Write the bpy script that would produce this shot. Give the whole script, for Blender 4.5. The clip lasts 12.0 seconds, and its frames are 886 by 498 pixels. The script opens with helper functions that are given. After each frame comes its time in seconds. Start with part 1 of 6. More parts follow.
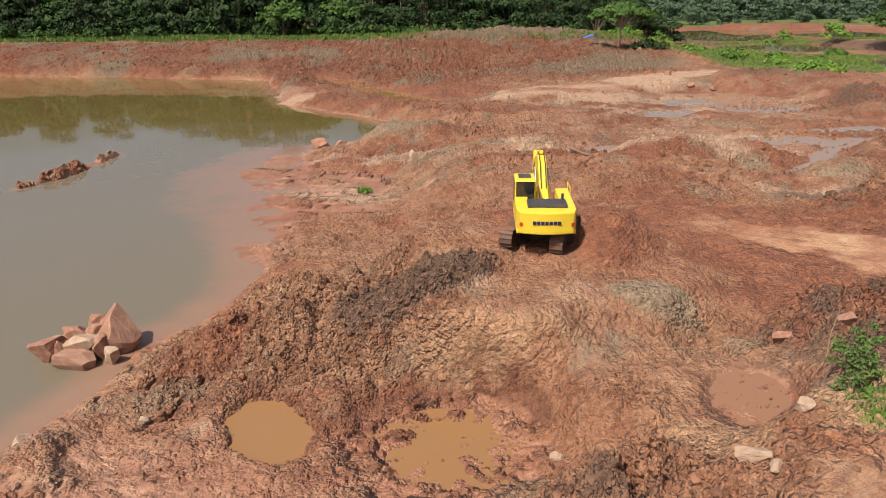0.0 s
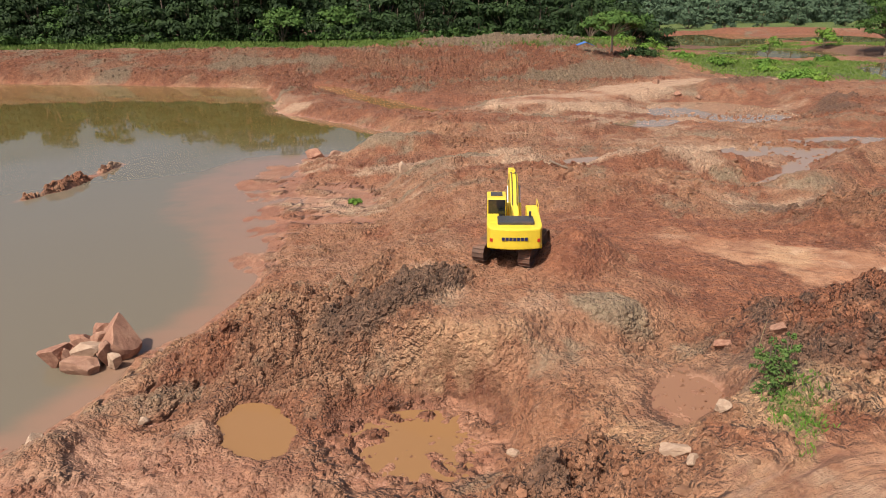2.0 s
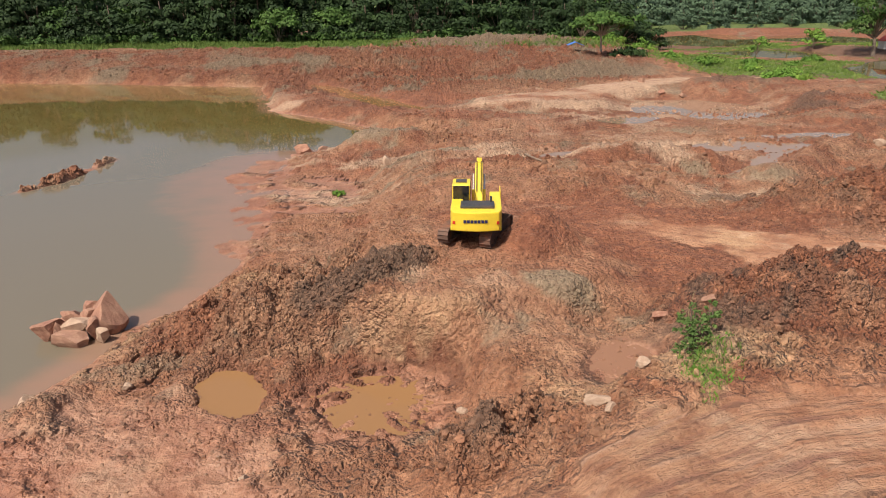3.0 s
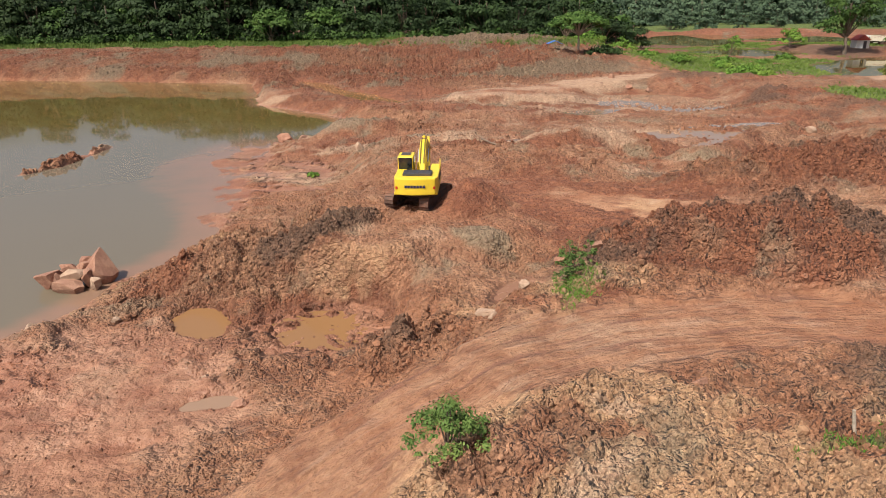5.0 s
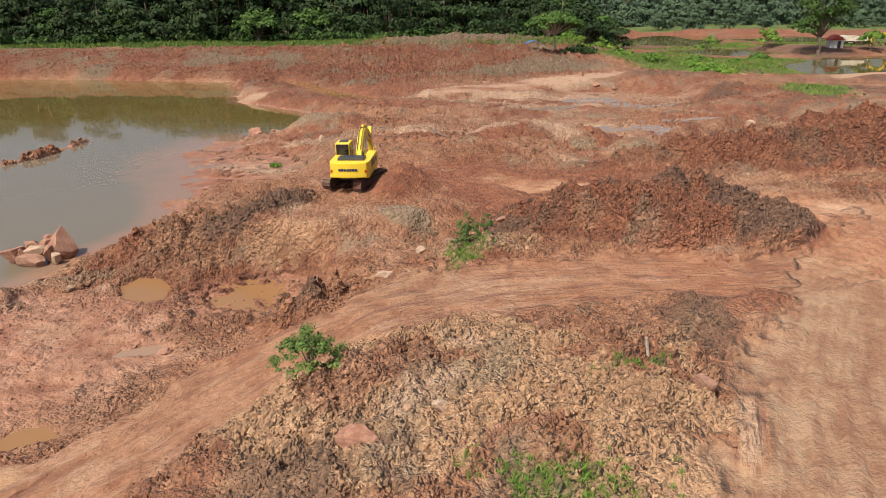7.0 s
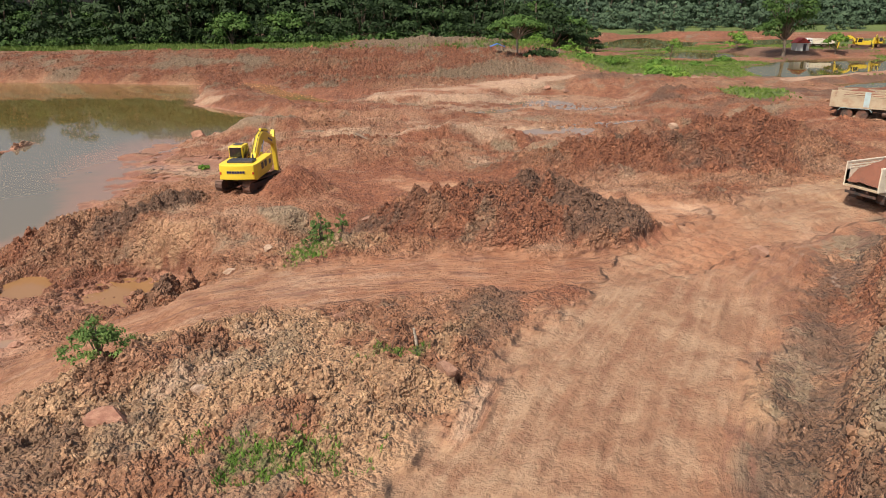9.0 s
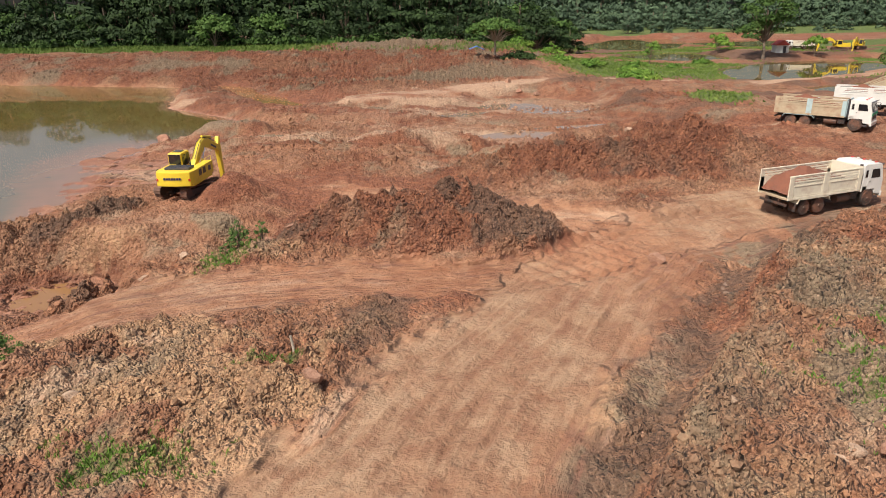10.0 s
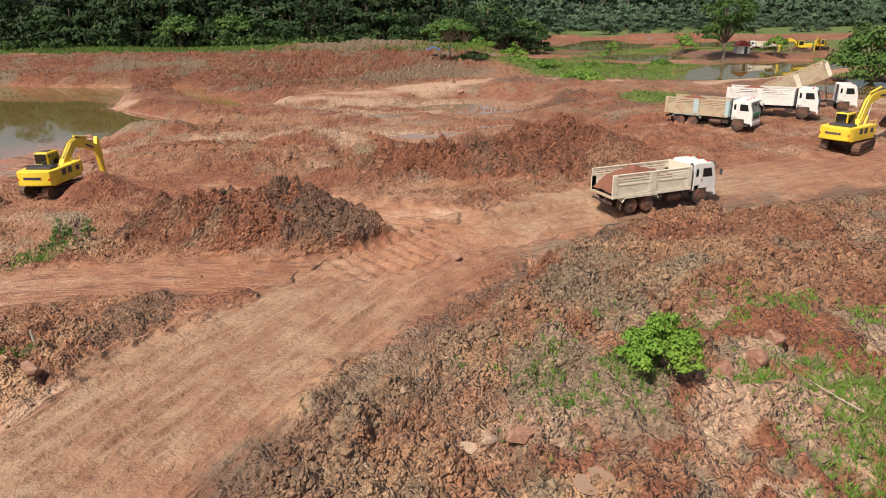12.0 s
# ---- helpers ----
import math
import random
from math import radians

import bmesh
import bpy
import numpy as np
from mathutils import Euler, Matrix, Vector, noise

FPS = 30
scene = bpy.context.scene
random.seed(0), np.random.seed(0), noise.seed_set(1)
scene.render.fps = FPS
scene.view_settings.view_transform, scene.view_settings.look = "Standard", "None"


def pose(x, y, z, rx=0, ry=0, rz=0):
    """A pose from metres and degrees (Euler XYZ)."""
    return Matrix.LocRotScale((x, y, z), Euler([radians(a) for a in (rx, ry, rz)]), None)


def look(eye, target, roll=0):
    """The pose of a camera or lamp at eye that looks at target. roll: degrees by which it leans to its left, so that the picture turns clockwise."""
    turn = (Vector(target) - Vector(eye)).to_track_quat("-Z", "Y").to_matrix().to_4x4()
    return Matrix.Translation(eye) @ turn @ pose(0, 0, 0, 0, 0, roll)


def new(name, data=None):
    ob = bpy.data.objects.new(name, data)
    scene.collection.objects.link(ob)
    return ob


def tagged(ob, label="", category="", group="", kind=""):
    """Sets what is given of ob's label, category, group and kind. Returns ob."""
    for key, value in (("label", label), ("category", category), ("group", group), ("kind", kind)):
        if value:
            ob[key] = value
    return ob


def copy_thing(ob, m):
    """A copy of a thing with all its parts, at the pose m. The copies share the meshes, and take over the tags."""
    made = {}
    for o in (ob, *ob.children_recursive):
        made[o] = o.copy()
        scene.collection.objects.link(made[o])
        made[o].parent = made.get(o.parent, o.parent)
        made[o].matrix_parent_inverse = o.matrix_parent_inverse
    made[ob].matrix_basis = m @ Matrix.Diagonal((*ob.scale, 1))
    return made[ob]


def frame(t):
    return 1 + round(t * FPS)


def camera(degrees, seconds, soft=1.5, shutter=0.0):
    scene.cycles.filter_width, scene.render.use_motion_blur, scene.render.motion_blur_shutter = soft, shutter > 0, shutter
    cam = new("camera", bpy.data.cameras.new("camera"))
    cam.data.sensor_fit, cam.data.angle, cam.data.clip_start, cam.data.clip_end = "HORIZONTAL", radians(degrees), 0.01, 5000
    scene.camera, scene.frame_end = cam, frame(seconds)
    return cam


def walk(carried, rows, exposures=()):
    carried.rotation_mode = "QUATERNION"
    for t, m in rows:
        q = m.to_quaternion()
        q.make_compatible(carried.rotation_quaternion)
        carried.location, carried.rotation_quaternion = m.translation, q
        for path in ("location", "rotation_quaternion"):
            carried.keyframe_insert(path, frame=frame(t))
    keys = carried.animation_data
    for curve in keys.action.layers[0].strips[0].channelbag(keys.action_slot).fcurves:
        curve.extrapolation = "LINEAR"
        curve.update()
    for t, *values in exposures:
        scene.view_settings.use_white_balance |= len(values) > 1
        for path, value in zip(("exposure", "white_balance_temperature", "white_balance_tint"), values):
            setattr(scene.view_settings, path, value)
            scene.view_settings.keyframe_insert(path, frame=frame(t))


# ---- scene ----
# ---- camera and its walk ----
cam = camera(66.0, 12.0, soft=1.0)
PATH = [
    (0, (0.439, 1.749, 15.742), (0.428, 3.626, 15.05), -0.7),
    (0.5, (0.459, 1.617, 16.206), (0.448, 3.494, 15.517), -0.7),
    (1, (0.656, 1.177, 16.702), (0.644, 3.054, 16.012), -0.7),
    (1.5, (1.069, 0.407, 17.19), (1.057, 2.284, 16.5), -0.8),
    (2, (1.709, -0.605, 17.298), (1.696, 1.272, 16.609), -0.8),
    (2.5, (2.591, -1.872, 17.238), (2.578, 0.006, 16.549), -0.8),
    (3, (3.602, -3.341, 17.165), (3.588, -1.463, 16.479), -0.8),
    (3.2, (4.062, -4.078, 17.15), (4.048, -2.2, 16.463), -0.9),
    (4.8, (6.796, -9.489, 16.911), (6.785, -7.609, 16.228), -0.9),
    (5, (7.124, -10.147, 16.891), (7.113, -8.267, 16.208), -0.8),
    (5.5, (7.923, -11.611, 16.869), (7.911, -9.731, 16.187), -0.9),
    (6, (8.972, -12.815, 16.829), (8.96, -10.934, 16.148), -0.9),
    (6.5, (10.335, -13.782, 16.784), (10.325, -11.901, 16.103), -0.9),
    (7, (11.95, -14.6, 16.726), (11.94, -12.719, 16.046), -0.8),
    (7.2, (12.582, -14.904, 16.661), (12.574, -13.022, 15.985), -0.7),
    (8.8, (19.223, -16.203, 16.812), (19.218, -14.32, 16.138), -0.8),
    (9, (20.183, -16.393, 17.091), (20.179, -14.511, 16.415), -0.8),
    (9.5, (22.568, -16.801, 17.579), (22.566, -14.919, 16.903), -0.9),
    (10, (25.021, -17.154, 17.709), (25.022, -15.272, 17.033), -0.8),
    (10.5, (27.58, -17.459, 17.696), (27.582, -15.576, 17.021), -0.8),
    (11, (30.211, -17.72, 17.714), (30.214, -15.838, 17.039), -0.8),
    (11.5, (32.915, -17.884, 17.713), (32.92, -16.001, 17.039), -0.8),
    (12, (35.593, -17.918, 17.651), (35.599, -16.035, 16.976), -0.8),
]
walk(cam, [(t, look(eye, target, roll)) for t, eye, target, roll in PATH])

# ---- world, sun, exposure ----
SUN_HEIGHT, SUN_FROM = 56.0, 222.0      # degrees above the horizon; compass bearing that the sun shines from (y is north)
world = bpy.data.worlds.new("world")
scene.world = world
world.use_nodes = True
wn = world.node_tree.nodes
sky = wn.new("ShaderNodeTexSky")
sky.sky_type, sky.sun_disc = "NISHITA", False
sky.sun_elevation, sky.sun_rotation = radians(SUN_HEIGHT), radians(SUN_FROM)
sky.air_density, sky.dust_density, sky.ozone_density = 1.0, 5.0, 1.0
wn["Background"].inputs["Strength"].default_value = 0.105
world.node_tree.links.new(sky.outputs[0], wn["Background"].inputs["Color"])
sun = new("sun", bpy.data.lights.new("sun", "SUN"))
sun.data.energy, sun.data.angle, sun.data.color = 5.0, radians(0.55), (1.0, 0.93, 0.82)
toward = Vector((math.sin(radians(SUN_FROM)) * math.cos(radians(SUN_HEIGHT)), math.cos(radians(SUN_FROM)) * math.cos(radians(SUN_HEIGHT)), math.sin(radians(SUN_HEIGHT))))
sun.matrix_world = look((0, 0, 60), Vector((0, 0, 60)) - toward)
scene.view_settings.exposure = 0.10

# ---- relief: plain functions of x and y ----


def smooth(a, b, v):
    t = np.clip((v - a) / (b - a), 0, 1)
    return t * t * (3 - 2 * t)


DICE = np.random.default_rng(7).random((512, 512)).astype(np.float32)


def lattice(i, j, seed):
    return DICE[(i + 37 * seed) & 511, (j + 91 * seed) & 511]


def wave(x, y, size, seed):
    """Smooth noise, -1 to 1, with lumps of that size."""
    u, v = x / size + 1000.3 * (seed % 7 + 1), y / size + 713.7
    i, j = np.floor(u).astype(np.int32), np.floor(v).astype(np.int32)
    a, b = u - i, v - j
    a, b = a * a * (3 - 2 * a), b * b * (3 - 2 * b)
    top = lattice(i, j, seed) * (1 - a) + lattice(i + 1, j, seed) * a
    low = lattice(i, j + 1, seed) * (1 - a) + lattice(i + 1, j + 1, seed) * a
    return 2 * (top * (1 - b) + low * b) - 1


def rough(x, y, size, seed, octaves=4, gain=0.5):
    s, k = 0.0, 1.0
    for o in range(octaves):
        c, d = math.cos(0.7 * o + seed), math.sin(0.7 * o + seed)
        s = s + k * wave(c * x - d * y, d * x + c * y, size / 2.03 ** o, seed + 11 * o)
        k *= gain
    return s


def billow(x, y, size, seed, octaves=3, gain=0.6):
    """Rounded clods with creases between them, about -0.5 to 1."""
    s, k = 0.0, 1.0
    for o in range(octaves):
        c, d = math.cos(0.9 * o + seed), math.sin(0.9 * o + seed)
        s = s + k * (np.abs(wave(c * x - d * y, d * x + c * y, size / 2.03 ** o, seed + 7 * o)) - 0.3)
        k *= gain
    return s


def oval(x, y, cx, cy, rx, ry, turn=0.0):
    """1 on the rim of an ellipse, less inside it."""
    c, s = math.cos(radians(turn)), math.sin(radians(turn))
    u, v = x - cx, y - cy
    return np.sqrt(((c * u + s * v) / rx) ** 2 + ((c * v - s * u) / ry) ** 2)


def inside(x, y, cx, cy, rx, ry, turn=0.0, soft=0.3):
    return 1 - smooth(1 - soft, 1 + soft, oval(x, y, cx, cy, rx, ry, turn))


def ribbon(x, y, line):
    """Distance from a line of (x, y) points (left of it positive) and the way along it."""
    best, side, along, run = np.full(x.shape, 1e9), np.zeros(x.shape), np.zeros(x.shape), 0.0
    for (ax, ay), (bx, by) in zip(line, line[1:]):
        ex, ey = bx - ax, by - ay
        n = math.hypot(ex, ey)
        t = np.clip(((x - ax) * ex + (y - ay) * ey) / (n * n), 0, 1)
        dx, dy = x - ax - t * ex, y - ay - t * ey
        d = np.sqrt(dx * dx + dy * dy)
        near = d < best
        side = np.where(near, np.sign(ex * dy - ey * dx), side)
        along = np.where(near, run + t * n, along)
        best = np.where(near, d, best)
        run += n
    return best * side, along


def within(x, y, ring):
    """Signed distance to a closed outline, inside positive."""
    d, _ = ribbon(x, y, list(ring) + [ring[0]])
    odd = np.zeros(x.shape, bool)
    for (ax, ay), (bx, by) in zip(ring, list(ring[1:]) + [ring[0]]):
        if ay != by:
            odd ^= ((ay > y) != (by > y)) & (x < (bx - ax) * (y - ay) / (by - ay) + ax)
    return np.abs(d) * np.where(odd, 1, -1)


def mix(a, b, m):
    return a * (1 - m) + b * m


POND = [(-16.6, 22.4), (-15.2, 25.0), (-14.2, 27.5), (-14.2, 30.8), (-12.0, 33.4), (-11.0, 37.5), (-10.6, 43.0), (-12.0, 50.0), (-13.5, 58.0), (-13.0, 66.0),
        (-14.5, 75.0), (-8.0, 78.5), (1.0, 87.3), (-5.2, 92.5), (-13.5, 101.0), (-26.0, 113.0), (-31.0, 131.0), (-36.0, 147.0), (-70.0, 156.0),
        (-101.0, 162.0), (-190.0, 175.0), (-190.0, 20.0), (-60.0, 4.0), (-28.0, 16.0)]
HAUL = [(45.0, 24.6), (37.0, 20.4), (31.5, 16.6), (26.0, 14.8), (20.0, 15.2), (14.0, 14.2), (9.0, 11.8), (5.0, 8.6), (1.0, 4.8), (-4.0, 0.8), (-12.0, -5.0)]
ROAD = [(16.0, -20.0), (21.6, -6.0), (24.6, 0.5), (26.6, 4.5), (29.0, 8.6), (32.2, 14.2), (37.0, 19.8), (44.0, 24.2), (54.0, 28.6), (66.0, 34.5), (80.0, 41.0), (100.0, 50.0)]
DITCH = [(25.6, -8.0), (29.2, -1.6), (32.9, 3.6), (36.0, 8.4), (38.6, 13.6), (42.0, 18.2), (48.6, 23.0), (57.5, 26.8), (80.0, 34.0)]
FARROAD = [(12.0, 104.0), (24.0, 110.0), (34.0, 118.0), (50.0, 124.0), (64.0, 126.5), (84.0, 126.0), (100.0, 134.0), (122.0, 143.0), (150.0, 164.0), (200.0, 190.0)]
BACKROAD = [(12.0, 42.0), (19.0, 37.2), (25.4, 32.0), (31.4, 26.6), (36.0, 22.6), (40.0, 22.0)]
CHANNEL = [(25.5, 57.0), (29.7, 58.2), (37.4, 65.0), (46.0, 71.6), (56.0, 77.0)]

PUDDLES = ((-4.4, 8.0, 1.2, 0.7, 10, 0.4), (-3.2, 14.8, 1.3, 0.6, 20, 0.4), (-4.4, 17.0, 0.9, 0.5, 20, 0.2), (-5.3, 11.9, 0.9, 0.5, 10, 0.2),
           (12.7, 8.5, 0.75, 0.55, 20, 0.12), (11.6, 4.8, 1.5, 0.55, 48, 0.12), (39.9, -2.4, 0.8, 0.5, 30, 0.3), (51.5, 11.2, 1.9, 0.8, 5, 0.4), (39.4, 13.8, 1.5, 0.6, 62, 0.3))

def relief(x, y):
    """The ground's height, and soil masks, at arrays of places."""
    bend = 1.3 * rough(x, y, 9.0, 3, 3)
    wx, wy = x + bend, y + 1.3 * rough(x, y, 8.0, 5, 3)
    nx, ny = x + 0.35 * bend, y + 0.35 * (wy - y)
    far = smooth(70, 130, np.hypot(x - 12, y - 5))
    h = 1.6 + 0 * x
    # broad levels, far to near
    h = mix(h, 5.6, smooth(146, 169, y + 0.10 * x + 4 * wave(x, y, 30, 2)) * smooth(62, 44, x))
    h = mix(h, 1.2, smooth(58, 75, x) * smooth(95, 118, y))
    h = mix(h, 2.6, smooth(112, 122, x) * smooth(186, 196, y) * smooth(232, 218, y))
    h = mix(h, 2.0, inside(wx, wy, 67, 155, 18, 16, -30, 0.5))
    h = mix(h, 4.5, inside(wx, wy, 36, 156, 22, 16, 0, 0.5))
    h = mix(h, 3.0, inside(wx, wy, 55, 120, 30, 12, 0, 0.5))
    h = mix(h, 2.7, inside(wx, wy, 63, 95, 13, 13, 0, 0.2))
    h = mix(h, 3.0, inside(wx, wy, 12, 54, 14, 9, 5, 0.6))
    h = mix(h, 5.2, inside(wx, wy, 75, 45, 34, 22, 10, 0.35))
    h = mix(h, 6.0, inside(wx, wy, 67, 55, 16, 9, -12, 0.35))
    h = mix(h, 3.35 + 0.02 * (x - 20) - 0.05 * np.maximum(y - 36, 0), inside(wx, wy, 20, 35, 18, 11, -8, 0.35))
    h = mix(h, 1.0, inside(wx, wy, -6, 14, 14, 10, 35, 0.4))
    q = nx - 0.35 * (ny - 5)
    h = mix(h, 1.8 + 2.75 * smooth(-0.45, 7, q), smooth(25.94, 16.95, ny - 0.5 * (np.minimum(nx, 40) - 9)) * smooth(-6, 1.5, q))
    h = mix(h, 4.75, inside(nx, ny, 14.12, 6.48, 8.68, 4.77, 22, 0.45))
    h = mix(h, 5.0, inside(wx, wy, 44, 20, 22, 12, 15, 0.4))
    # the excavator's bench, its scarp and the pit below
    h = mix(h, 3.85, inside(nx, ny, 4.43, 32.9, 8.45, 7.99, 8, 0.12))
    h = mix(h, 0.35, inside(nx, ny, -11.4, 26.0, 2.8, 5.0, 12, 0.5))
    h = mix(h, 2.55, inside(nx, ny, -4.54, 30.59, 3.93, 4.11, 10, 0.45))
    h = mix(h, 2.5, inside(nx, ny, 8.34, 23.42, 3.68, 3.8, 0, 0.4))
    h = mix(h, 2.45, inside(nx, ny, 10.9, 22.3, 1.6, 2.3, -35, 0.3))
    h = mix(h, 0.9, inside(nx, ny, -4.59, 22.77, 4.7, 4.68, 25, 0.4))
    pit = inside(x + 0.5 * bend + 0.3 * wave(x * 1.4, y * 0.3, 1.0, 77), y + 0.35 * wave(x * 1.2, y * 0.2, 1.0, 79) + 0.3 * (wy - y), 0.23, 21.85, 4.14, 3.6, 6, 0.2)
    h = mix(h, 0.80, pit)
    h = h - 0.2 * inside(nx, ny, 0.3, 21.8, 2.3, 2.0, 10, 0.6)
    pool = inside(x + 0.5 * bend + 0.25 * rough(x, y, 1.0, 58, 3), y + 0.3 * (wy - y), -6.4, 23.6, 2.25, 1.25, -55, 0.35)
    h = mix(h, 0.0, pool)
    slope = pit * (1 - pit) * 4 * smooth(22, 24.5, y)
    # banks and spoil heaps
    lump = np.abs(rough(x, y, 2.6, 21, 4, 0.55))
    lump2 = rough(x, y, 1.3, 27, 4, 0.6)

    def heap(cx, cy, rx, ry, turn, top, sharp=1.0):
        r = oval(x + 0.4 * bend, y + 0.4 * (wy - y), cx, cy, rx, ry, turn)
        return top * np.clip(1 - r, 0, 1) ** sharp * 1.25

    pile = np.minimum(1.0, heap(-0.9, 30.2, 4.8, 2.3, 28, 1.1))
    mound1 = np.minimum(1, heap(23.0, 23.5, 10.8, 5.6, -19.31, 1.58, 0.95))
    mound2 = np.minimum(1, heap(39.6, 41.0, 16.2, 8.3, -8.73, 1.34, 0.9))
    berm1 = np.minimum(1, heap(14.85, 20.42, 3.0, 3.4, 40, 0.9))
    fresh = np.minimum(1, heap(9.2, 34.4, 3.2, 2.2, 60, 1.0))
    gully = np.minimum(1, heap(4.58, 17.93, 3.66, 2.09, 24, 1.0))
    ridge = smooth(0.8, 1.5, -ribbon(x + 0.5 * bend, y + 0.5 * (wy - y), DITCH)[0]) * smooth(24, 8, -ribbon(wx, wy, DITCH)[0])
    h = h + 1.15 * pile * (0.7 + 0.6 * lump) + 1.67 * mound1 * (0.9 + 0.25 * lump) + 3.25 * mound2 * (0.88 + 0.22 * lump) + 0.35 * berm1 + 1.7 * fresh + 1.21 * gully * (0.6 + lump)
    h = h + ridge * (1.0 + 0.3 * rough(x, y, 5, 31, 3)) * smooth(62, 48, x)
    h = h + 0.6 * inside(nx, ny, 44.6, 2.4, 3.6, 2.0, 10, 0.6) - 0.5 * inside(nx, ny, 38.8, -2.2, 3.0, 2.0, 20, 0.6)
    clay = inside(wx, wy, 46.5, 1.0, 8.5, 7.0, 0, 0.35)
    claylump = clay * smooth(-0.32, 0.02, rough(x, y, 2.6, 167, 3) - 0.02 * (y - 1))
    h = h + 0.42 * claylump - 0.15 * clay
    wall = np.clip(inside(wx, wy, 54, 116, 8, 2.2, -8, 0.5) + inside(x, y, 57.5, 97.5, 3.0, 1.6, 20, 0.3), 0, 1)
    h = h + 0.9 * wall
    h = h + 2.6 * inside(wx, wy, 18, 183, 24, 5, -4, 0.7) * (1 + 0.35 * rough(x, y, 9.0, 33, 2)) + 1.5 * inside(wx, wy, 62, 170, 12, 5, 10, 0.6)
    h = h + 2.0 * inside(wx, wy, 120, 322, 70, 9, 0, 0.6)
    h = h + 1.4 * inside(wx, wy, -3.0, 76.5, 4.5, 2.6, 10, 0.35) + 1.5 * inside(wx, wy, 3.0, 63.5, 8, 3.0, 5, 0.3) + 1.3 * inside(wx, wy, 23, 61.5, 8, 2.8, 15, 0.35)
    h = h + 1.0 * inside(wx, wy, -17, 128, 11, 3.0, -62, 0.6)
    # low shelves and cut edges that step across the pit floor
    h = h + smooth(48, 62, y) * smooth(150, 120, y) * smooth(-6, 6, x) * (0.55 * smooth(-0.05, 0.12, wave(x * 0.5, y * 1.4, 11.0, 37)) + 0.4 * smooth(-0.06, 0.1, wave(x * 0.6, y * 1.8, 6.0, 39)) - 0.5)
    # water bodies
    shore = within(wx * 0.35 + x * 0.65, wy * 0.35 + y * 0.65, POND)
    flat = inside(wx, wy, -16, 64, 13, 22, 8, 0.5)
    land = smooth(0.0, 3.2 - 2.2 * smooth(112, 125, y), -shore)
    h = np.where(shore < 0, mix(0.06 + 0 * h, h, land), h)
    h = np.where(shore >= 0, mix(-1.3 * smooth(0, 9, shore) - 0.03, -0.05 - 0.10 * smooth(2, 9, shore) + 0 * h, flat), h)
    h = h + 0.11 * inside(wx, wy, -17, 60, 12, 20, 8, 0.5) * smooth(-0.3, 0.05, h) * rough(x * 0.4, y * 1.5, 4.0, 64, 4)
    h = mix(h, 0.03 + 0.09 * rough(x * 0.4, y * 1.8, 3.2, 62, 4), inside(wx, wy, -8.5, 58, 7.5, 14, 8, 0.6))
    spit, _ = ribbon(x, y, [(-38.4, 60.8), (-36.6, 65), (-36.0, 70), (-35.6, 76)])
    h = h + (1.42 + 0.9 * lump) * np.exp(-(spit / 1.15) ** 2) * smooth(58, 62, y) * smooth(81, 75, y)
    side, _ = ribbon(wx, wy, [(-25.0, 144.0), (-17.0, 131.0), (-8.0, 117.0), (-1.5, 108.5)])
    h = mix(h, 0.42 + 0.12 * rough(x, y, 4.0, 66, 3), 0.8 * np.exp(-((side - 1) / 6.5) ** 4))
    h = mix(h, -0.1, np.exp(-(side / 3.4) ** 4))
    low = np.exp(-((side - 1) / 6.0) ** 4)
    dc, _ = ribbon(wx, wy, CHANNEL)
    h = mix(h, 1.2, np.exp(-(dc / 1.9) ** 2) * smooth(60, 52, x))
    h = h + 1.7 * np.exp(-((dc + 4.6) / 1.9) ** 2) * smooth(62, 50, x) * smooth(27, 31, x)
    h = mix(h, 0.97 + 0.10 * rough(x * 0.7, y * 1.3, 6.0, 65, 3), inside(wx, wy, 42, 102, 12, 11, -35, 0.3))
    h = mix(h, 1.02, inside(wx, wy, 28, 91, 5, 4.0, 20, 0.4))
    h = mix(h, 1.05, inside(wx, wy, 29, 82.0, 4.2, 1.4, 5, 0.4))
    h = mix(h, 1.6, inside(wx, wy, 17.5, 66, 3.5, 2.2, 0, 0.4))
    h = mix(h, 0.1, inside(wx, wy, 118, 160, 31, 16, 40, 0.2))
    h = mix(h, 0.2, inside(wx, wy, 118, 120, 14, 8, 40, 0.3))
    h = mix(h, 0.1, inside(wx, wy, 99, 207, 17, 15, 20, 0.2))
    h = mix(h, 0.1, inside(wx, wy, 106, 285, 21, 45, -15, 0.2))
    h = mix(h, 0.1, inside(wx, wy, 150, 272, 20, 26, 0, 0.2))
    for px, py, rx, ry, turn, dip in PUDDLES:
        h = h - dip * inside(x + 0.35 * bend, y + 0.25 * bend, px, py, rx, ry, turn, 0.5)
    # roads
    dr, sr = ribbon(x + 0.3 * bend, y, ROAD)
    dh, sh = ribbon(x + 0.3 * bend, y, HAUL)
    db, sb = ribbon(x + 0.3 * bend, y, BACKROAD)
    df, sf = ribbon(wx, wy, FARROAD)
    foot = 1 - smooth(0.03, 0.30, mound1 + 0.12 * rough(x, y, 1.2, 44, 3) * (mound1 > 0.001))
    foot2 = 1 - smooth(0.03, 0.25, mound2)
    edge = 0.9 * rough(x, y, 2.6, 43, 4, 0.6)
    road = smooth(5.6, 3.2, np.abs(dr) + 0.5 * bend + edge) * foot * foot2
    haul = smooth(3.4, 1.8, np.abs(dh) + 0.7 * edge) * foot
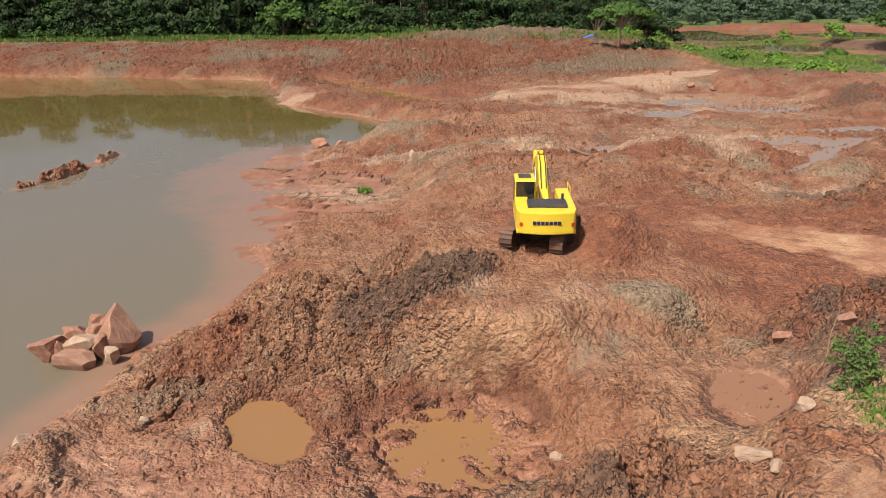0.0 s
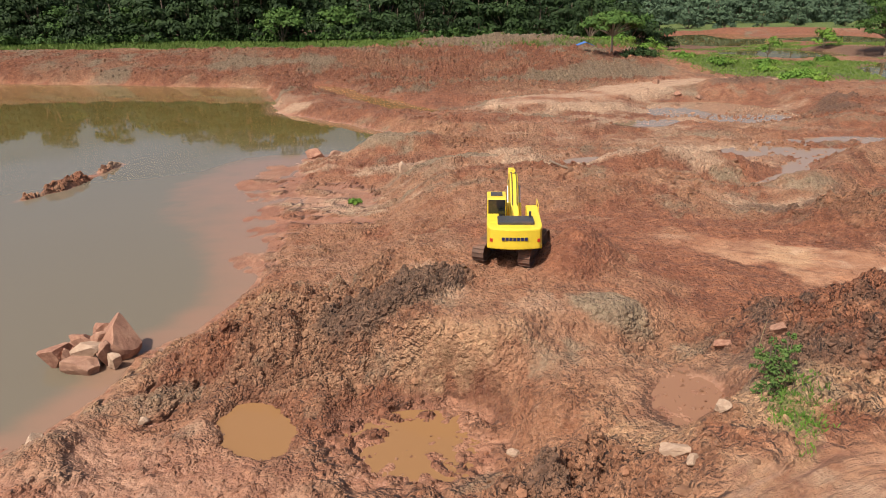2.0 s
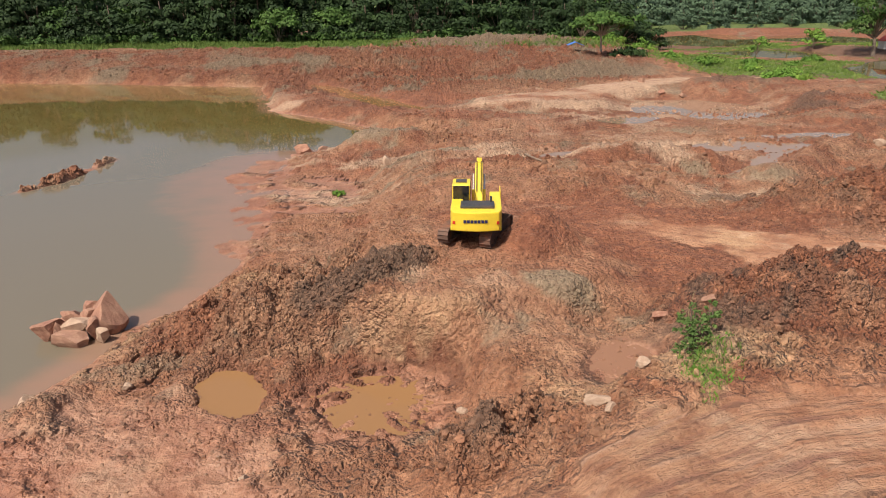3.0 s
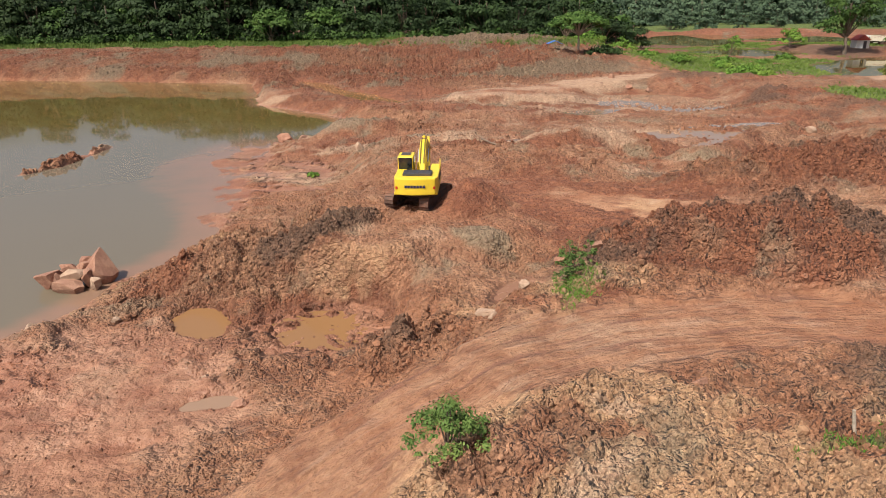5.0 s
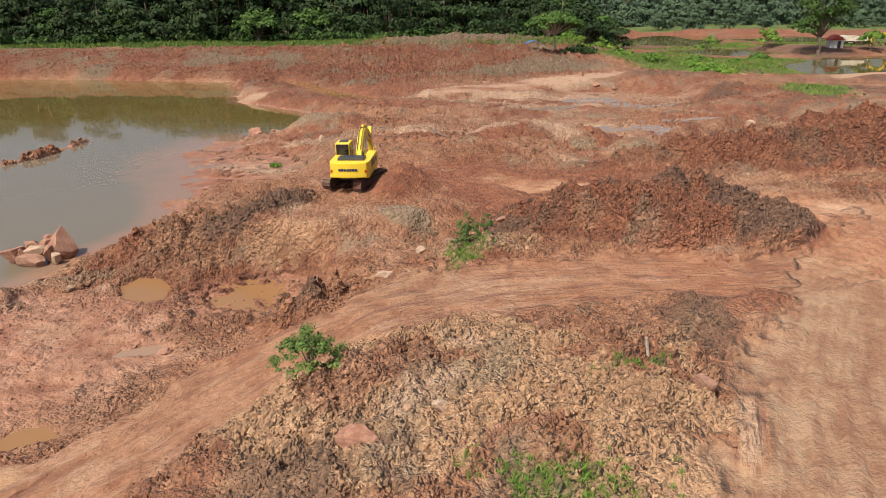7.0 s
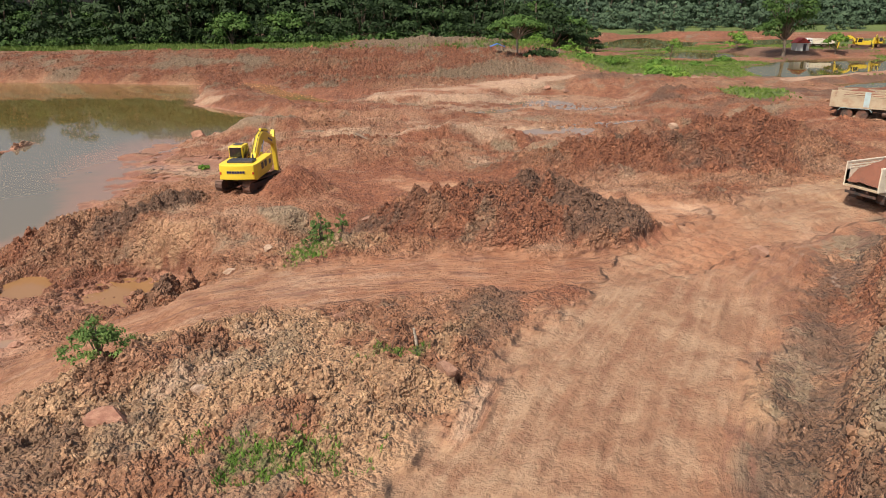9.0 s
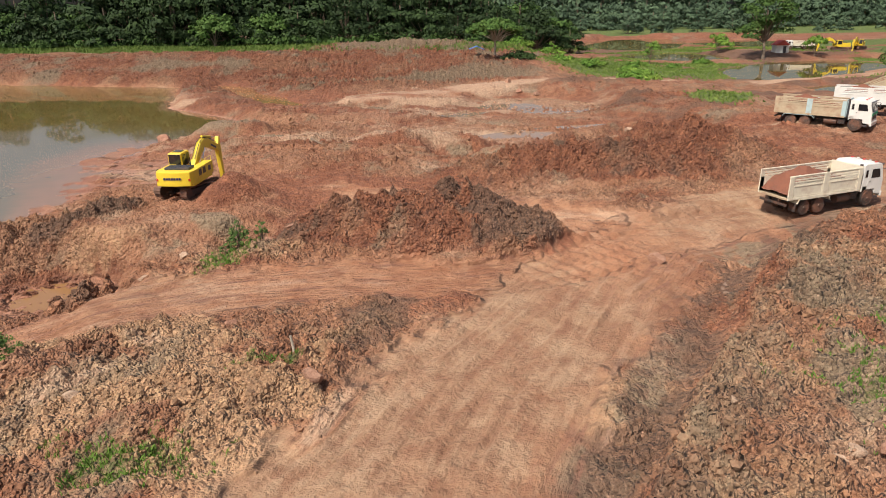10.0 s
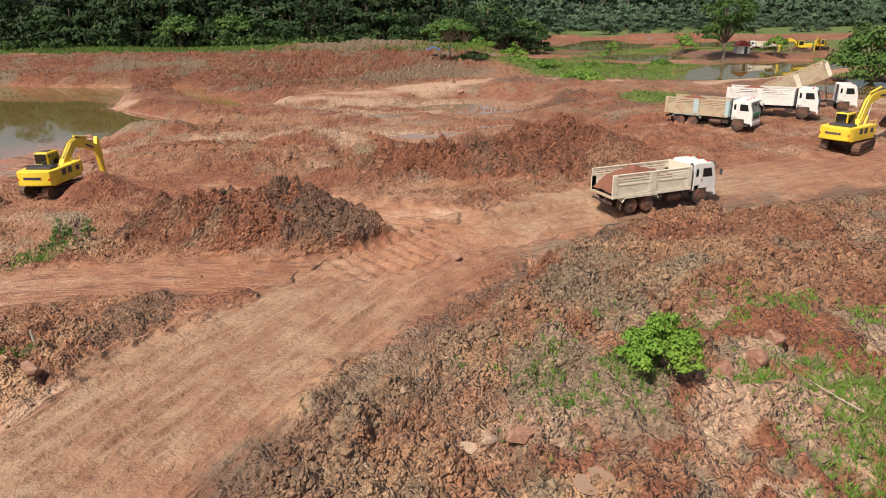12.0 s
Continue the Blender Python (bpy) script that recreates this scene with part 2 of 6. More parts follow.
    back = smooth(3.8, 1.4, np.abs(db) + edge) * smooth(0, 9, sb) * foot * foot2
    farroad = smooth(5.0, 3.2, np.abs(df))
    h = mix(h, 4.45 + 0.5 * smooth(24, 50, sr), road * 0.9)
    h = mix(h, 4.45 - 2.4 * smooth(36, 56, sh), haul * 0.85)
    h = mix(h, 3.2 + 1.2 * smooth(4, 30, sb), back * 0.75)
    h = mix(h, 2.9 - 1.7 * smooth(52, 84, x), farroad * 0.8)
    dd, sd = ribbon(x + 0.3 * bend, y + 0.15 * bend, DITCH)
    ditch = np.exp(-(dd / np.where(dd > 0, 2.1, 1.1)) ** 2)
    h = mix(h, 4.1 + 0.35 * smooth(26, 40, sd), ditch * 0.85)
    # ruts
    rut = 0.5 + 0.5 * rough(x, y, 3.0, 41, 2)
    for d, s, m in ((dr, sr, road), (dh, sh, haul), (db, sb, back)):
        h = h + m * rut * 0.06 * np.sin(d * 6.0 + 2.2 * wave(s, d * 0.2, 7.0, 12)) * smooth(-0.6, 0.5, wave(s * 0.3, d, 1.0, 14)) + m * 0.07 * wave(d * 4.5, s * 0.5, 1.0, 15)
    # cross ruts where the tracks meet, and old wheel tracks on the yard
    meet = inside(nx, ny, 33.0, 18.0, 4.6, 3.6, 30, 0.4)
    c1, c2 = 0.80 * x + 0.60 * y, 0.80 * y - 0.60 * x
    h = h + 0.06 * meet * np.sin(c1 * 7.0 + 1.5 * wave(c2, c1 * 0.2, 4.0, 16))
    yard = inside(wx, wy, 15, 38, 13, 8, -20, 0.5) * (1 - back)
    e1, e2 = 0.35 * x + 0.94 * y, 0.94 * x - 0.35 * y
    h = h + 0.07 * yard * wave(e1 * 2.2, e2 * 0.16, 1.0, 18) + 0.05 * yard * np.sin(e1 * 5.0 + 3.0 * wave(e2, e1 * 0.3, 6.0, 20))
    # small relief
    trod = np.clip(road + haul + back + farroad, 0, 1)
    wetland = smooth(0.25, 0.02, h)
    tanbank = inside(nx, ny, 14, 5.6, 9.4, 5.4, 20, 0.35)
    shelf = inside(nx, ny, -5.2, 29.8, 5.4, 4.6, 20, 0.4)
    cloddy = np.clip(mound1 * 1.4 + mound2 * 1.4 + pile * 1.3 + berm1 + 1.2 * gully + 0.6 * ridge * (1 - 0.6 * clay) + shelf + 0.32 * tanbank + 0.55 * inside(wx, wy, -4, 20, 6, 4, 30, 0.4), 0, 1) * (1 - 0.9 * trod) * (1 - 0.85 * inside(wx, wy, -8, 14, 8, 10, 30, 0.35))
    bank = (1 - 0.8 * low) * smooth(0.2, 2.0, -shore) * smooth(118, 136, y) * smooth(186, 178, y) * smooth(50, 30, x)
    cloddy = np.clip(cloddy * (1 - 0.8 * inside(nx, ny, 3.4, 26.6, 4.6, 2.6, 0, 0.35)) * (1 - 0.8 * yard * (1 - np.minimum(1, 2 * fresh))) * (1 - 0.9 * np.clip(2 * slope, 0, 1)) + bank + 0.30 * (1 - yard) * (1 - slope) * smooth(-0.2, 0.7, rough(x, y, 3.0, 211, 4)) * (1 - trod), 0, 1)
    calm = (1 - 0.8 * trod) * (1 - 0.85 * wetland) * (1 - 0.45 * pit) * (1 - 0.9 * inside(nx, ny, 10.9, 22.3, 2.0, 2.7, -35, 0.3))
    still = np.clip(smooth(0.85, 0.6, h) * smooth(80, 88, x) + 0.65 * smooth(72, 90, x) * smooth(120, 140, y) + 1.3 * inside(wx, wy, 42, 102, 13, 12, -35, 0.3) + 1.3 * inside(wx, wy, 28, 91, 7, 6, 20, 0.4) + 1.2 * inside(wx, wy, 29, 82.0, 5, 2.2, 5, 0.4) + np.exp(-(dc / 2.2) ** 2) * smooth(60, 52, x), 0, 1)
    calm = calm * (1 - 0.5 * low) * (1 - 0.5 * inside(wx, wy, -8, 14, 8, 10, 30, 0.35)) * (1 - 0.93 * still) * (1 - 0.6 * inside(x, y, -6.4, 23.6, 3.4, 2.6, -50, 0.4))
    crumb = billow(x, y, 1.0, 61, 3, 0.66)
    h = h + calm * (0.15 * rough(x, y, 3.2, 51, 5, 0.55) + 0.20 * crumb * (1 - 0.6 * yard))
    h = h + calm * cloddy * (0.16 * lump2 + 0.62 * crumb) + wetland * 0.035 * rough(x, y, 4.0, 63, 4)
    h = h + far * calm * (0.3 * rough(x, y, 9.0, 67, 4) + 0.25 * np.abs(rough(x, y, 3.0, 69, 3)))
    h = h + smooth(36, 48, y) * calm * (0.24 * np.abs(rough(x, y, 2.6, 78, 4, 0.6)) + 0.08 * rough(x, y, 0.9, 80, 2))
    h = h - slope * (0.24 * np.abs(wave(x * 2.6, y * 0.35, 1.0, 71)) + 0.06 * np.abs(rough(x, y, 0.9, 73, 3)))
    h = h + 0.35 * np.abs(ditch - 0.5) * smooth(0.5, 0, np.abs(ditch - 0.5)) * (1 - trod) * rough(x, y, 0.7, 75, 3)
    streakh = wave(dh * 2.6, sh * 0.16, 1.0, 305) + 0.6 * wave(dh * 5.0, sh * 0.3, 1.0, 307)
    mid = smooth(36, 52, y)
    near_shore = inside(wx, wy, -9, 16, 7, 9, 30, 0.4)
    dark = [3.2 * pile,
            0.85 * gully * smooth(-0.5, 0.3, rough(x, y, 1.6, 83, 3)),
            0.95 * smooth(0.1, 0.45, mound1) * smooth(-0.15, 0.55, rough(x, y, 3.0, 82, 4) + 0.16 * (x - 25)),
            0.5 * smooth(0.1, 0.4, mound1) * smooth(0.0, 0.6, rough(x, y, 2.0, 84, 4)),
            0.85 * smooth(0.05, 0.3, mound2) * smooth(-0.05, 0.6, rough(x, y, 4.0, 81, 4) + 0.10 * (33.5 - y)),
            0.6 * smooth(0.05, 0.5, mound2) * smooth(0.1, 0.7, rough(x, y, 2.2, 86, 4)),
            0.75 * inside(nx, ny, 15.0, 24.0, 3.4, 3.6, 20, 0.45) * smooth(-0.6, 0.3, rough(x, y, 1.8, 93, 4)),
            0.8 * inside(nx, ny, 26, 46, 7, 3.4, 20, 0.5) * smooth(-0.3, 0.4, rough(x, y, 3, 92, 4)),
            0.7 * inside(nx, ny, 34, 49, 10, 4.5, 10, 0.5) * smooth(-0.2, 0.5, rough(x, y, 3.5, 91, 4)),
            0.75 * inside(nx, ny, 8.7, 0.9, 3.8, 1.8, 15, 0.4) * smooth(-0.5, 0.3, rough(x, y, 1.4, 94, 4)),
            0.8 * inside(nx, ny, 22.0, 9.6, 2.6, 3.6, -35, 0.5) * (1 - road) * smooth(-0.6, 0.2, rough(x, y, 1.6, 100, 3)),
            0.5 * tanbank * smooth(0.3, 0.8, rough(x, y, 1.8, 102, 4)),
            ridge * 0.45 * smooth(0.1, 0.8, rough(x, y, 3.6, 85, 4)) * (1 - 0.8 * clay),
            0.9 * ditch * smooth(-0.55, 0.35, rough(x, y, 2.0, 87, 5, 0.65)),
            0.6 * np.exp(-((dr + 5.6 + 0.4 * bend) / 1.2) ** 2) * smooth(16, 26, sr) * smooth(-0.6, 0.3, rough(x, y, 2.2, 90, 4)),
            0.4 * mid * smooth(165, 150, y) * smooth(0.35, 0.9, rough(x * 0.8, y * 1.3, 5, 98, 5, 0.65)) * (1 - trod),
            0.8 * inside(wx, wy, 22, 62, 8, 2.6, 15, 0.5) * smooth(-0.3, 0.4, rough(x, y, 3, 99, 3)),
            0.9 * wall + 0.75 * inside(wx, wy, 62, 92, 14, 10, 0, 0.4) * smooth(-0.1, 0.5, rough(x, y, 5, 89, 3)),
            0.8 * inside(wx, wy, 118, 140, 60, 60, 0, 0.4) * smooth(-0.2, 0.5, rough(x, y, 12, 95, 4)) * (1 - farroad),
            0.9 * smooth(175, 200, y) * smooth(55, 75, x) * smooth(-0.6, 0.3, rough(x, y, 20, 97, 4)) * smooth(300, 270, y),
            smooth(205, 216, y) * smooth(75, 60, x)]
    tan = [inside(x, y + 0.4 * bend, 2.4, 26.4, 3.6, 1.3, 0, 0.5) * smooth(24.9, 25.8, y + 0.6 * wave(x * 2.2, y * 0.2, 1, 101)) * smooth(27.8, 26.6, y + 0.4 * bend) * 0.45,
           1.1 * tanbank * smooth(-0.7, 0.2, rough(x, y, 3.4, 103, 4)),
           0.75 * inside(nx, ny, 13.6, 19.2, 3.2, 2.2, 35, 0.5) * smooth(-0.6, 0.3, rough(x, y, 2.0, 104, 4)),
           0.42 * ridge * smooth(0.0, 0.8, rough(x, y, 4, 105, 4)), 0.5 * smooth(0.3, 0.9, rough(x, y, 7, 107, 4)) * (1 - yard) * (1 - bank) * (1 - 0.7 * mid)]
    pale = [haul * (1 - road) * (0.10 + 0.36 * smooth(-0.2, 1.0, rough(x, y, 2.8, 113, 4) + 0.9 * streakh)),
            back * (0.12 + 0.5 * smooth(-0.4, 0.6, rough(x, y, 2.4, 114, 4))), 0.65 * farroad * smooth(-1.2, 0.3, rough(x, y, 5, 115, 3)),
            0.5 * smooth(0.2, 1.0, rough(x * 0.6, y * 1.5, 6, 117, 5)) * (1 - 0.7 * cloddy) * (1 - trod) * (1 - 0.8 * yard) * (1 - bank),
            0.9 * mid * smooth(0.15, 0.8, rough(x * 0.4, y * 1.6, 9, 118, 6, 0.6)) * smooth(140, 122, y) * (1 - np.exp(-(side / 14.0) ** 4)),
            0.6 * inside(wx, wy, 22, 107, 26, 12, 15, 0.5) * smooth(0.1, 0.8, rough(x, y * 2.5, 8, 119, 5)),
            0.8 * inside(wx, wy, 27, 92, 10, 9, 15, 0.5) * smooth(-0.2, 0.5, rough(x, y * 2, 4, 120, 4)),
            0.9 * inside(x + 0.3 * bend, y, 20.8, 2.9, 0.4, 1.9, -25, 0.6),
            0.95 * inside(nx, ny, 11.5, 4.8, 1.8, 0.5, 48, 0.4), 0.95 * inside(nx, ny, 12.6, 8.8, 0.75, 0.5, 20, 0.4),
            0.45 * near_shore * smooth(-0.3, 0.6, rough(x, y * 1.6, 3, 123, 5)),
            0.9 * clay * (1 - claylump) * smooth(-0.2, 0.4, rough(x, y, 1.7, 135, 4)), 0.85 * inside(nx, ny, 44.8, 0.7, 0.8, 2.6, -35, 0.5),
            0.45 * inside(nx, ny, 5, 29.0, 4, 1.9, 0, 0.5) * smooth(-0.3, 0.5, rough(x, y, 1.5, 121, 3))]
    grey = [0.75 * smooth(0.2, 0.8, ditch) * smooth(-0.3, 0.4, rough(x, y, 2.0, 138, 4)), 0.75 * inside(nx, ny, 9.4, 28.2, 2.0, 1.3, -25, 0.4),
            0.8 * inside(wx, wy, 3.0, 64.0, 7.5, 1.8, 5, 0.5), 0.8 * inside(wx, wy, -3.0, 76.5, 4.0, 1.8, 10, 0.5),
            0.5 * mid * smooth(0.3, 0.9, rough(x * 0.6, y * 1.5, 7, 137, 5)) * (1 - 0.7 * smooth(0, 0.3, mound2)),
            0.5 * smooth(0.4, 0.9, rough(x, y, 4, 131, 4)) * (1 - trod) * (1 - 0.8 * yard), 0.8 * inside(wx, wy, 17, 183, 22, 7, 0, 0.5),
            0.8 * clay * (1 - claylump) * smooth(-0.3, 0.4, rough(x, y, 2.0, 133, 4)), 0.5 * ridge * smooth(0.1, 0.7, rough(x, y, 2.8, 134, 4)),
            0.5 * bank * smooth(0.0, 0.6, rough(x, y, 6, 139, 4)), 0.7 * inside(wx, wy, 34, 140, 14, 6, 0, 0.5), 0.7 * inside(wx, wy, 50, 56, 8, 4, 10, 0.5) * smooth(-0.3, 0.5, rough(x, y, 3, 136, 4))]
    red = [1.2 * smooth(190, 240, y) * smooth(60, 75, x), fresh * 1.5, 1.2 * yard * smooth(-0.9, 0.1, rough(x, y, 4, 162, 4)),
           1.3 * smooth(0, 0.2, mound2) * smooth(-0.7, 0.2, rough(x, y, 6, 161, 4)), 1.2 * smooth(0, 0.2, mound1) * smooth(-0.5, 0.4, rough(x, y, 4, 163, 4)),
           0.35 * pit, 0.5 * slope, 0.55 * inside(wx, wy, 62, 43, 14, 9, 0, 0.5), 1.1 * claylump,
           0.75 * smooth(0.0, 0.8, rough(x, y, 5.0, 164, 5)) * (1 - trod) * (1 - 0.7 * tanbank), 0.7 * mid * smooth(-0.3, 0.5, rough(x * 0.5, y, 9, 166, 4)), 0.4 * bank, 0.9 * np.exp(-((side - 1) / 14.0) ** 4)]
    soil = {key: np.clip(sum(terms), 0, 1) for key, terms in (("dark", dark), ("tan", tan), ("pale", pale), ("grey", grey), ("red", red))}
    soil["wet"] = np.clip(smooth(0.22, 0.03, h + 0.08 * rough(x, y, 2.0, 151, 3)) * smooth(122, 108, y) + 0.7 * pit * smooth(1.0, 0.7, h + 0.12 * rough(x, y, 1.2, 153, 3)) + 0.8 * inside(nx, ny, 10.9, 22.3, 1.6, 2.3, -35, 0.3) + 0.8 * near_shore * smooth(1.7, 1.0, h + 0.25 * rough(x, y, 2.5, 155, 4)), 0, 1)
    grass = np.clip(inside(wx, wy, 67, 155, 17, 14, -30, 0.4) + inside(wx, wy, 71, 97, 4, 11, -30, 0.5) + smooth(174, 184, y + 0.10 * x) * smooth(55, 40, x) * smooth(216, 210, y) * (1 - inside(wx, wy, 17, 183, 25, 6, 0, 0.4))
                    + smooth(60, 80, x) * smooth(126, 150, y) * smooth(-0.3, 0.2, rough(x, y, 16, 141, 3)) * smooth(300, 280, y) + smooth(335, 350, y), 0, 1)
    soil["grass"] = grass * smooth(0.9, 1.3, h) * (1 - farroad)
    weeds = inside(nx, ny, 12.9, 18.4, 0.9, 2.0, -20, 0.5) + inside(nx, ny, 14.6, 0.6, 3.0, 1.3, 5, 0.5) * smooth(-0.2, 0.3, rough(x, y, 1.2, 143, 3)) + inside(nx, ny, 18.2, 6.3, 1.5, 0.45, 12, 0.4) \
        + inside(wx, wy, 48, 7.2, 7, 1.8, 10, 0.5) * smooth(-0.1, 0.4, rough(x, y, 2, 145, 3)) + inside(wx, wy, 49.5, -1.0, 3.0, 4.5, 20, 0.5) + inside(nx, ny, 41.2, 2.4, 3, 2.2, 0, 0.5) * smooth(0, 0.5, rough(x, y, 1.2, 147, 3)) \
        + 0.9 * clay * (1 - claylump) * smooth(0.1, 0.5, rough(x, y, 2.2, 149, 3))
    soil["weeds"] = np.clip(weeds, 0, 1)
    soil["cloddy"] = cloddy * (1 - wetland)
    soil["trod"] = trod
    soil["road"] = road * (1 - ditch) * (1 - inside(x + 0.3 * bend, y, 20.8, 2.9, 0.6, 2.1, -25, 0.6)) * (1 - 0.6 * np.exp(-((sr - 43) / 7.5) ** 2)) * smooth(90, 62, sr)
    soil["across"] = np.where(road > haul, dr, np.where(haul > back, dh, np.where(back > 0.01, db, df)))
    soil["along"] = np.where(road > haul, sr, np.where(haul > back, sh, np.where(back > 0.01, sb, sf)))
    soil["lane"] = trod * smooth(0.05, 0.5, np.maximum(np.abs(road - haul), farroad)) * smooth(0.05, 0.5, np.maximum(np.abs(np.maximum(road, haul) - back), farroad))
    soil["bank"] = bank
    soil["scarp"] = np.clip(1.6 * slope, 0, 1)
    return h, soil


# ---- materials ----


class Shade:
    """A node material, built step by step."""

    def __init__(self, name):
        self.mat = bpy.data.materials.new(name)
        self.mat.use_nodes = True
        self.tree = self.mat.node_tree
        self.bsdf = self.tree.nodes["Principled BSDF"]
        self.place = self.tree.nodes.new("ShaderNodeTexCoord").outputs["Object"]

    def plug(self, value, socket):
        if isinstance(value, bpy.types.NodeSocket):
            self.tree.links.new(value, socket)
        elif isinstance(value, (tuple, list)) and len(value) == 3 and socket.type == "RGBA":
            socket.default_value = (*value, 1)
        else:
            socket.default_value = value

    def noise(self, size, detail=4.0, rough=0.55, stretch=(1, 1, 1), shift=0.0):
        m = self.tree.nodes.new("ShaderNodeMapping")
        m.inputs["Scale"].default_value = [k / size for k in stretch]
        m.inputs["Location"].default_value = (shift, shift * 1.7, shift * 0.6)
        self.tree.links.new(self.place, m.inputs[0])
        n = self.tree.nodes.new("ShaderNodeTexNoise")
        n.inputs["Scale"].default_value, n.inputs["Detail"].default_value, n.inputs["Roughness"].default_value = 1.0, detail, rough
        self.tree.links.new(m.outputs[0], n.inputs["Vector"])
        return n.outputs[0]

    def lanes(self, across, along, a, b, detail=5.0):
        """Noise drawn out along a road: a and b are its grain across and along, in 1/m."""
        c = self.tree.nodes.new("ShaderNodeCombineXYZ")
        self.plug(self.math("MULTIPLY", across, a), c.inputs[0])
        self.plug(self.math("MULTIPLY", along, b), c.inputs[1])
        n = self.tree.nodes.new("ShaderNodeTexNoise")
        n.inputs["Scale"].default_value, n.inputs["Detail"].default_value, n.inputs["Roughness"].default_value = 1.0, detail, 0.65
        self.tree.links.new(c.outputs[0], n.inputs["Vector"])
        return n.outputs[0]

    def cells(self, size):
        v = self.tree.nodes.new("ShaderNodeTexVoronoi")
        v.inputs["Scale"].default_value = 1.0 / size
        self.tree.links.new(self.place, v.inputs["Vector"])
        return v.outputs

    def span(self, value, a, b, lo=0.0, hi=1.0):
        n = self.tree.nodes.new("ShaderNodeMapRange")
        n.interpolation_type = "SMOOTHSTEP"
        for k, v in zip(range(5), (value, a, b, lo, hi)):
            self.plug(v, n.inputs[k])
        return n.outputs[0]

    def math(self, kind, a, b=0.0):
        n = self.tree.nodes.new("ShaderNodeMath")
        n.operation = kind
        self.plug(a, n.inputs[0])
        self.plug(b, n.inputs[1])
        return n.outputs[0]

    def blend(self, amount, a, b, kind="MIX"):
        n = self.tree.nodes.new("ShaderNodeMix")
        n.data_type, n.blend_type = "RGBA", kind
        self.plug(amount, n.inputs[0])
        self.plug(a, n.inputs[6])
        self.plug(b, n.inputs[7])
        return n.outputs[2]

    def attribute(self, name):
        n = self.tree.nodes.new("ShaderNodeAttribute")
        n.attribute_name = name
        return n.outputs["Fac"]

    def island(self):
        return self.tree.nodes.new("ShaderNodeNewGeometry").outputs["Random Per Island"]

    def each(self):
        return self.tree.nodes.new("ShaderNodeObjectInfo").outputs["Random"]

    def bump(self, value, depth):
        n = self.tree.nodes.new("ShaderNodeBump")
        n.inputs["Strength"].default_value, n.inputs["Distance"].default_value = 1.0, depth
        self.plug(value, n.inputs["Height"])
        self.plug(n.outputs[0], self.bsdf.inputs["Normal"])

    def done(self, colour, roughness=0.7, metal=0.0, **more):
        self.plug(colour, self.bsdf.inputs["Base Color"])
        self.plug(roughness, self.bsdf.inputs["Roughness"])
        self.plug(metal, self.bsdf.inputs["Metallic"])
        for key, value in more.items():
            self.plug(value, self.bsdf.inputs[key.replace("_", " ")])
        return self.mat


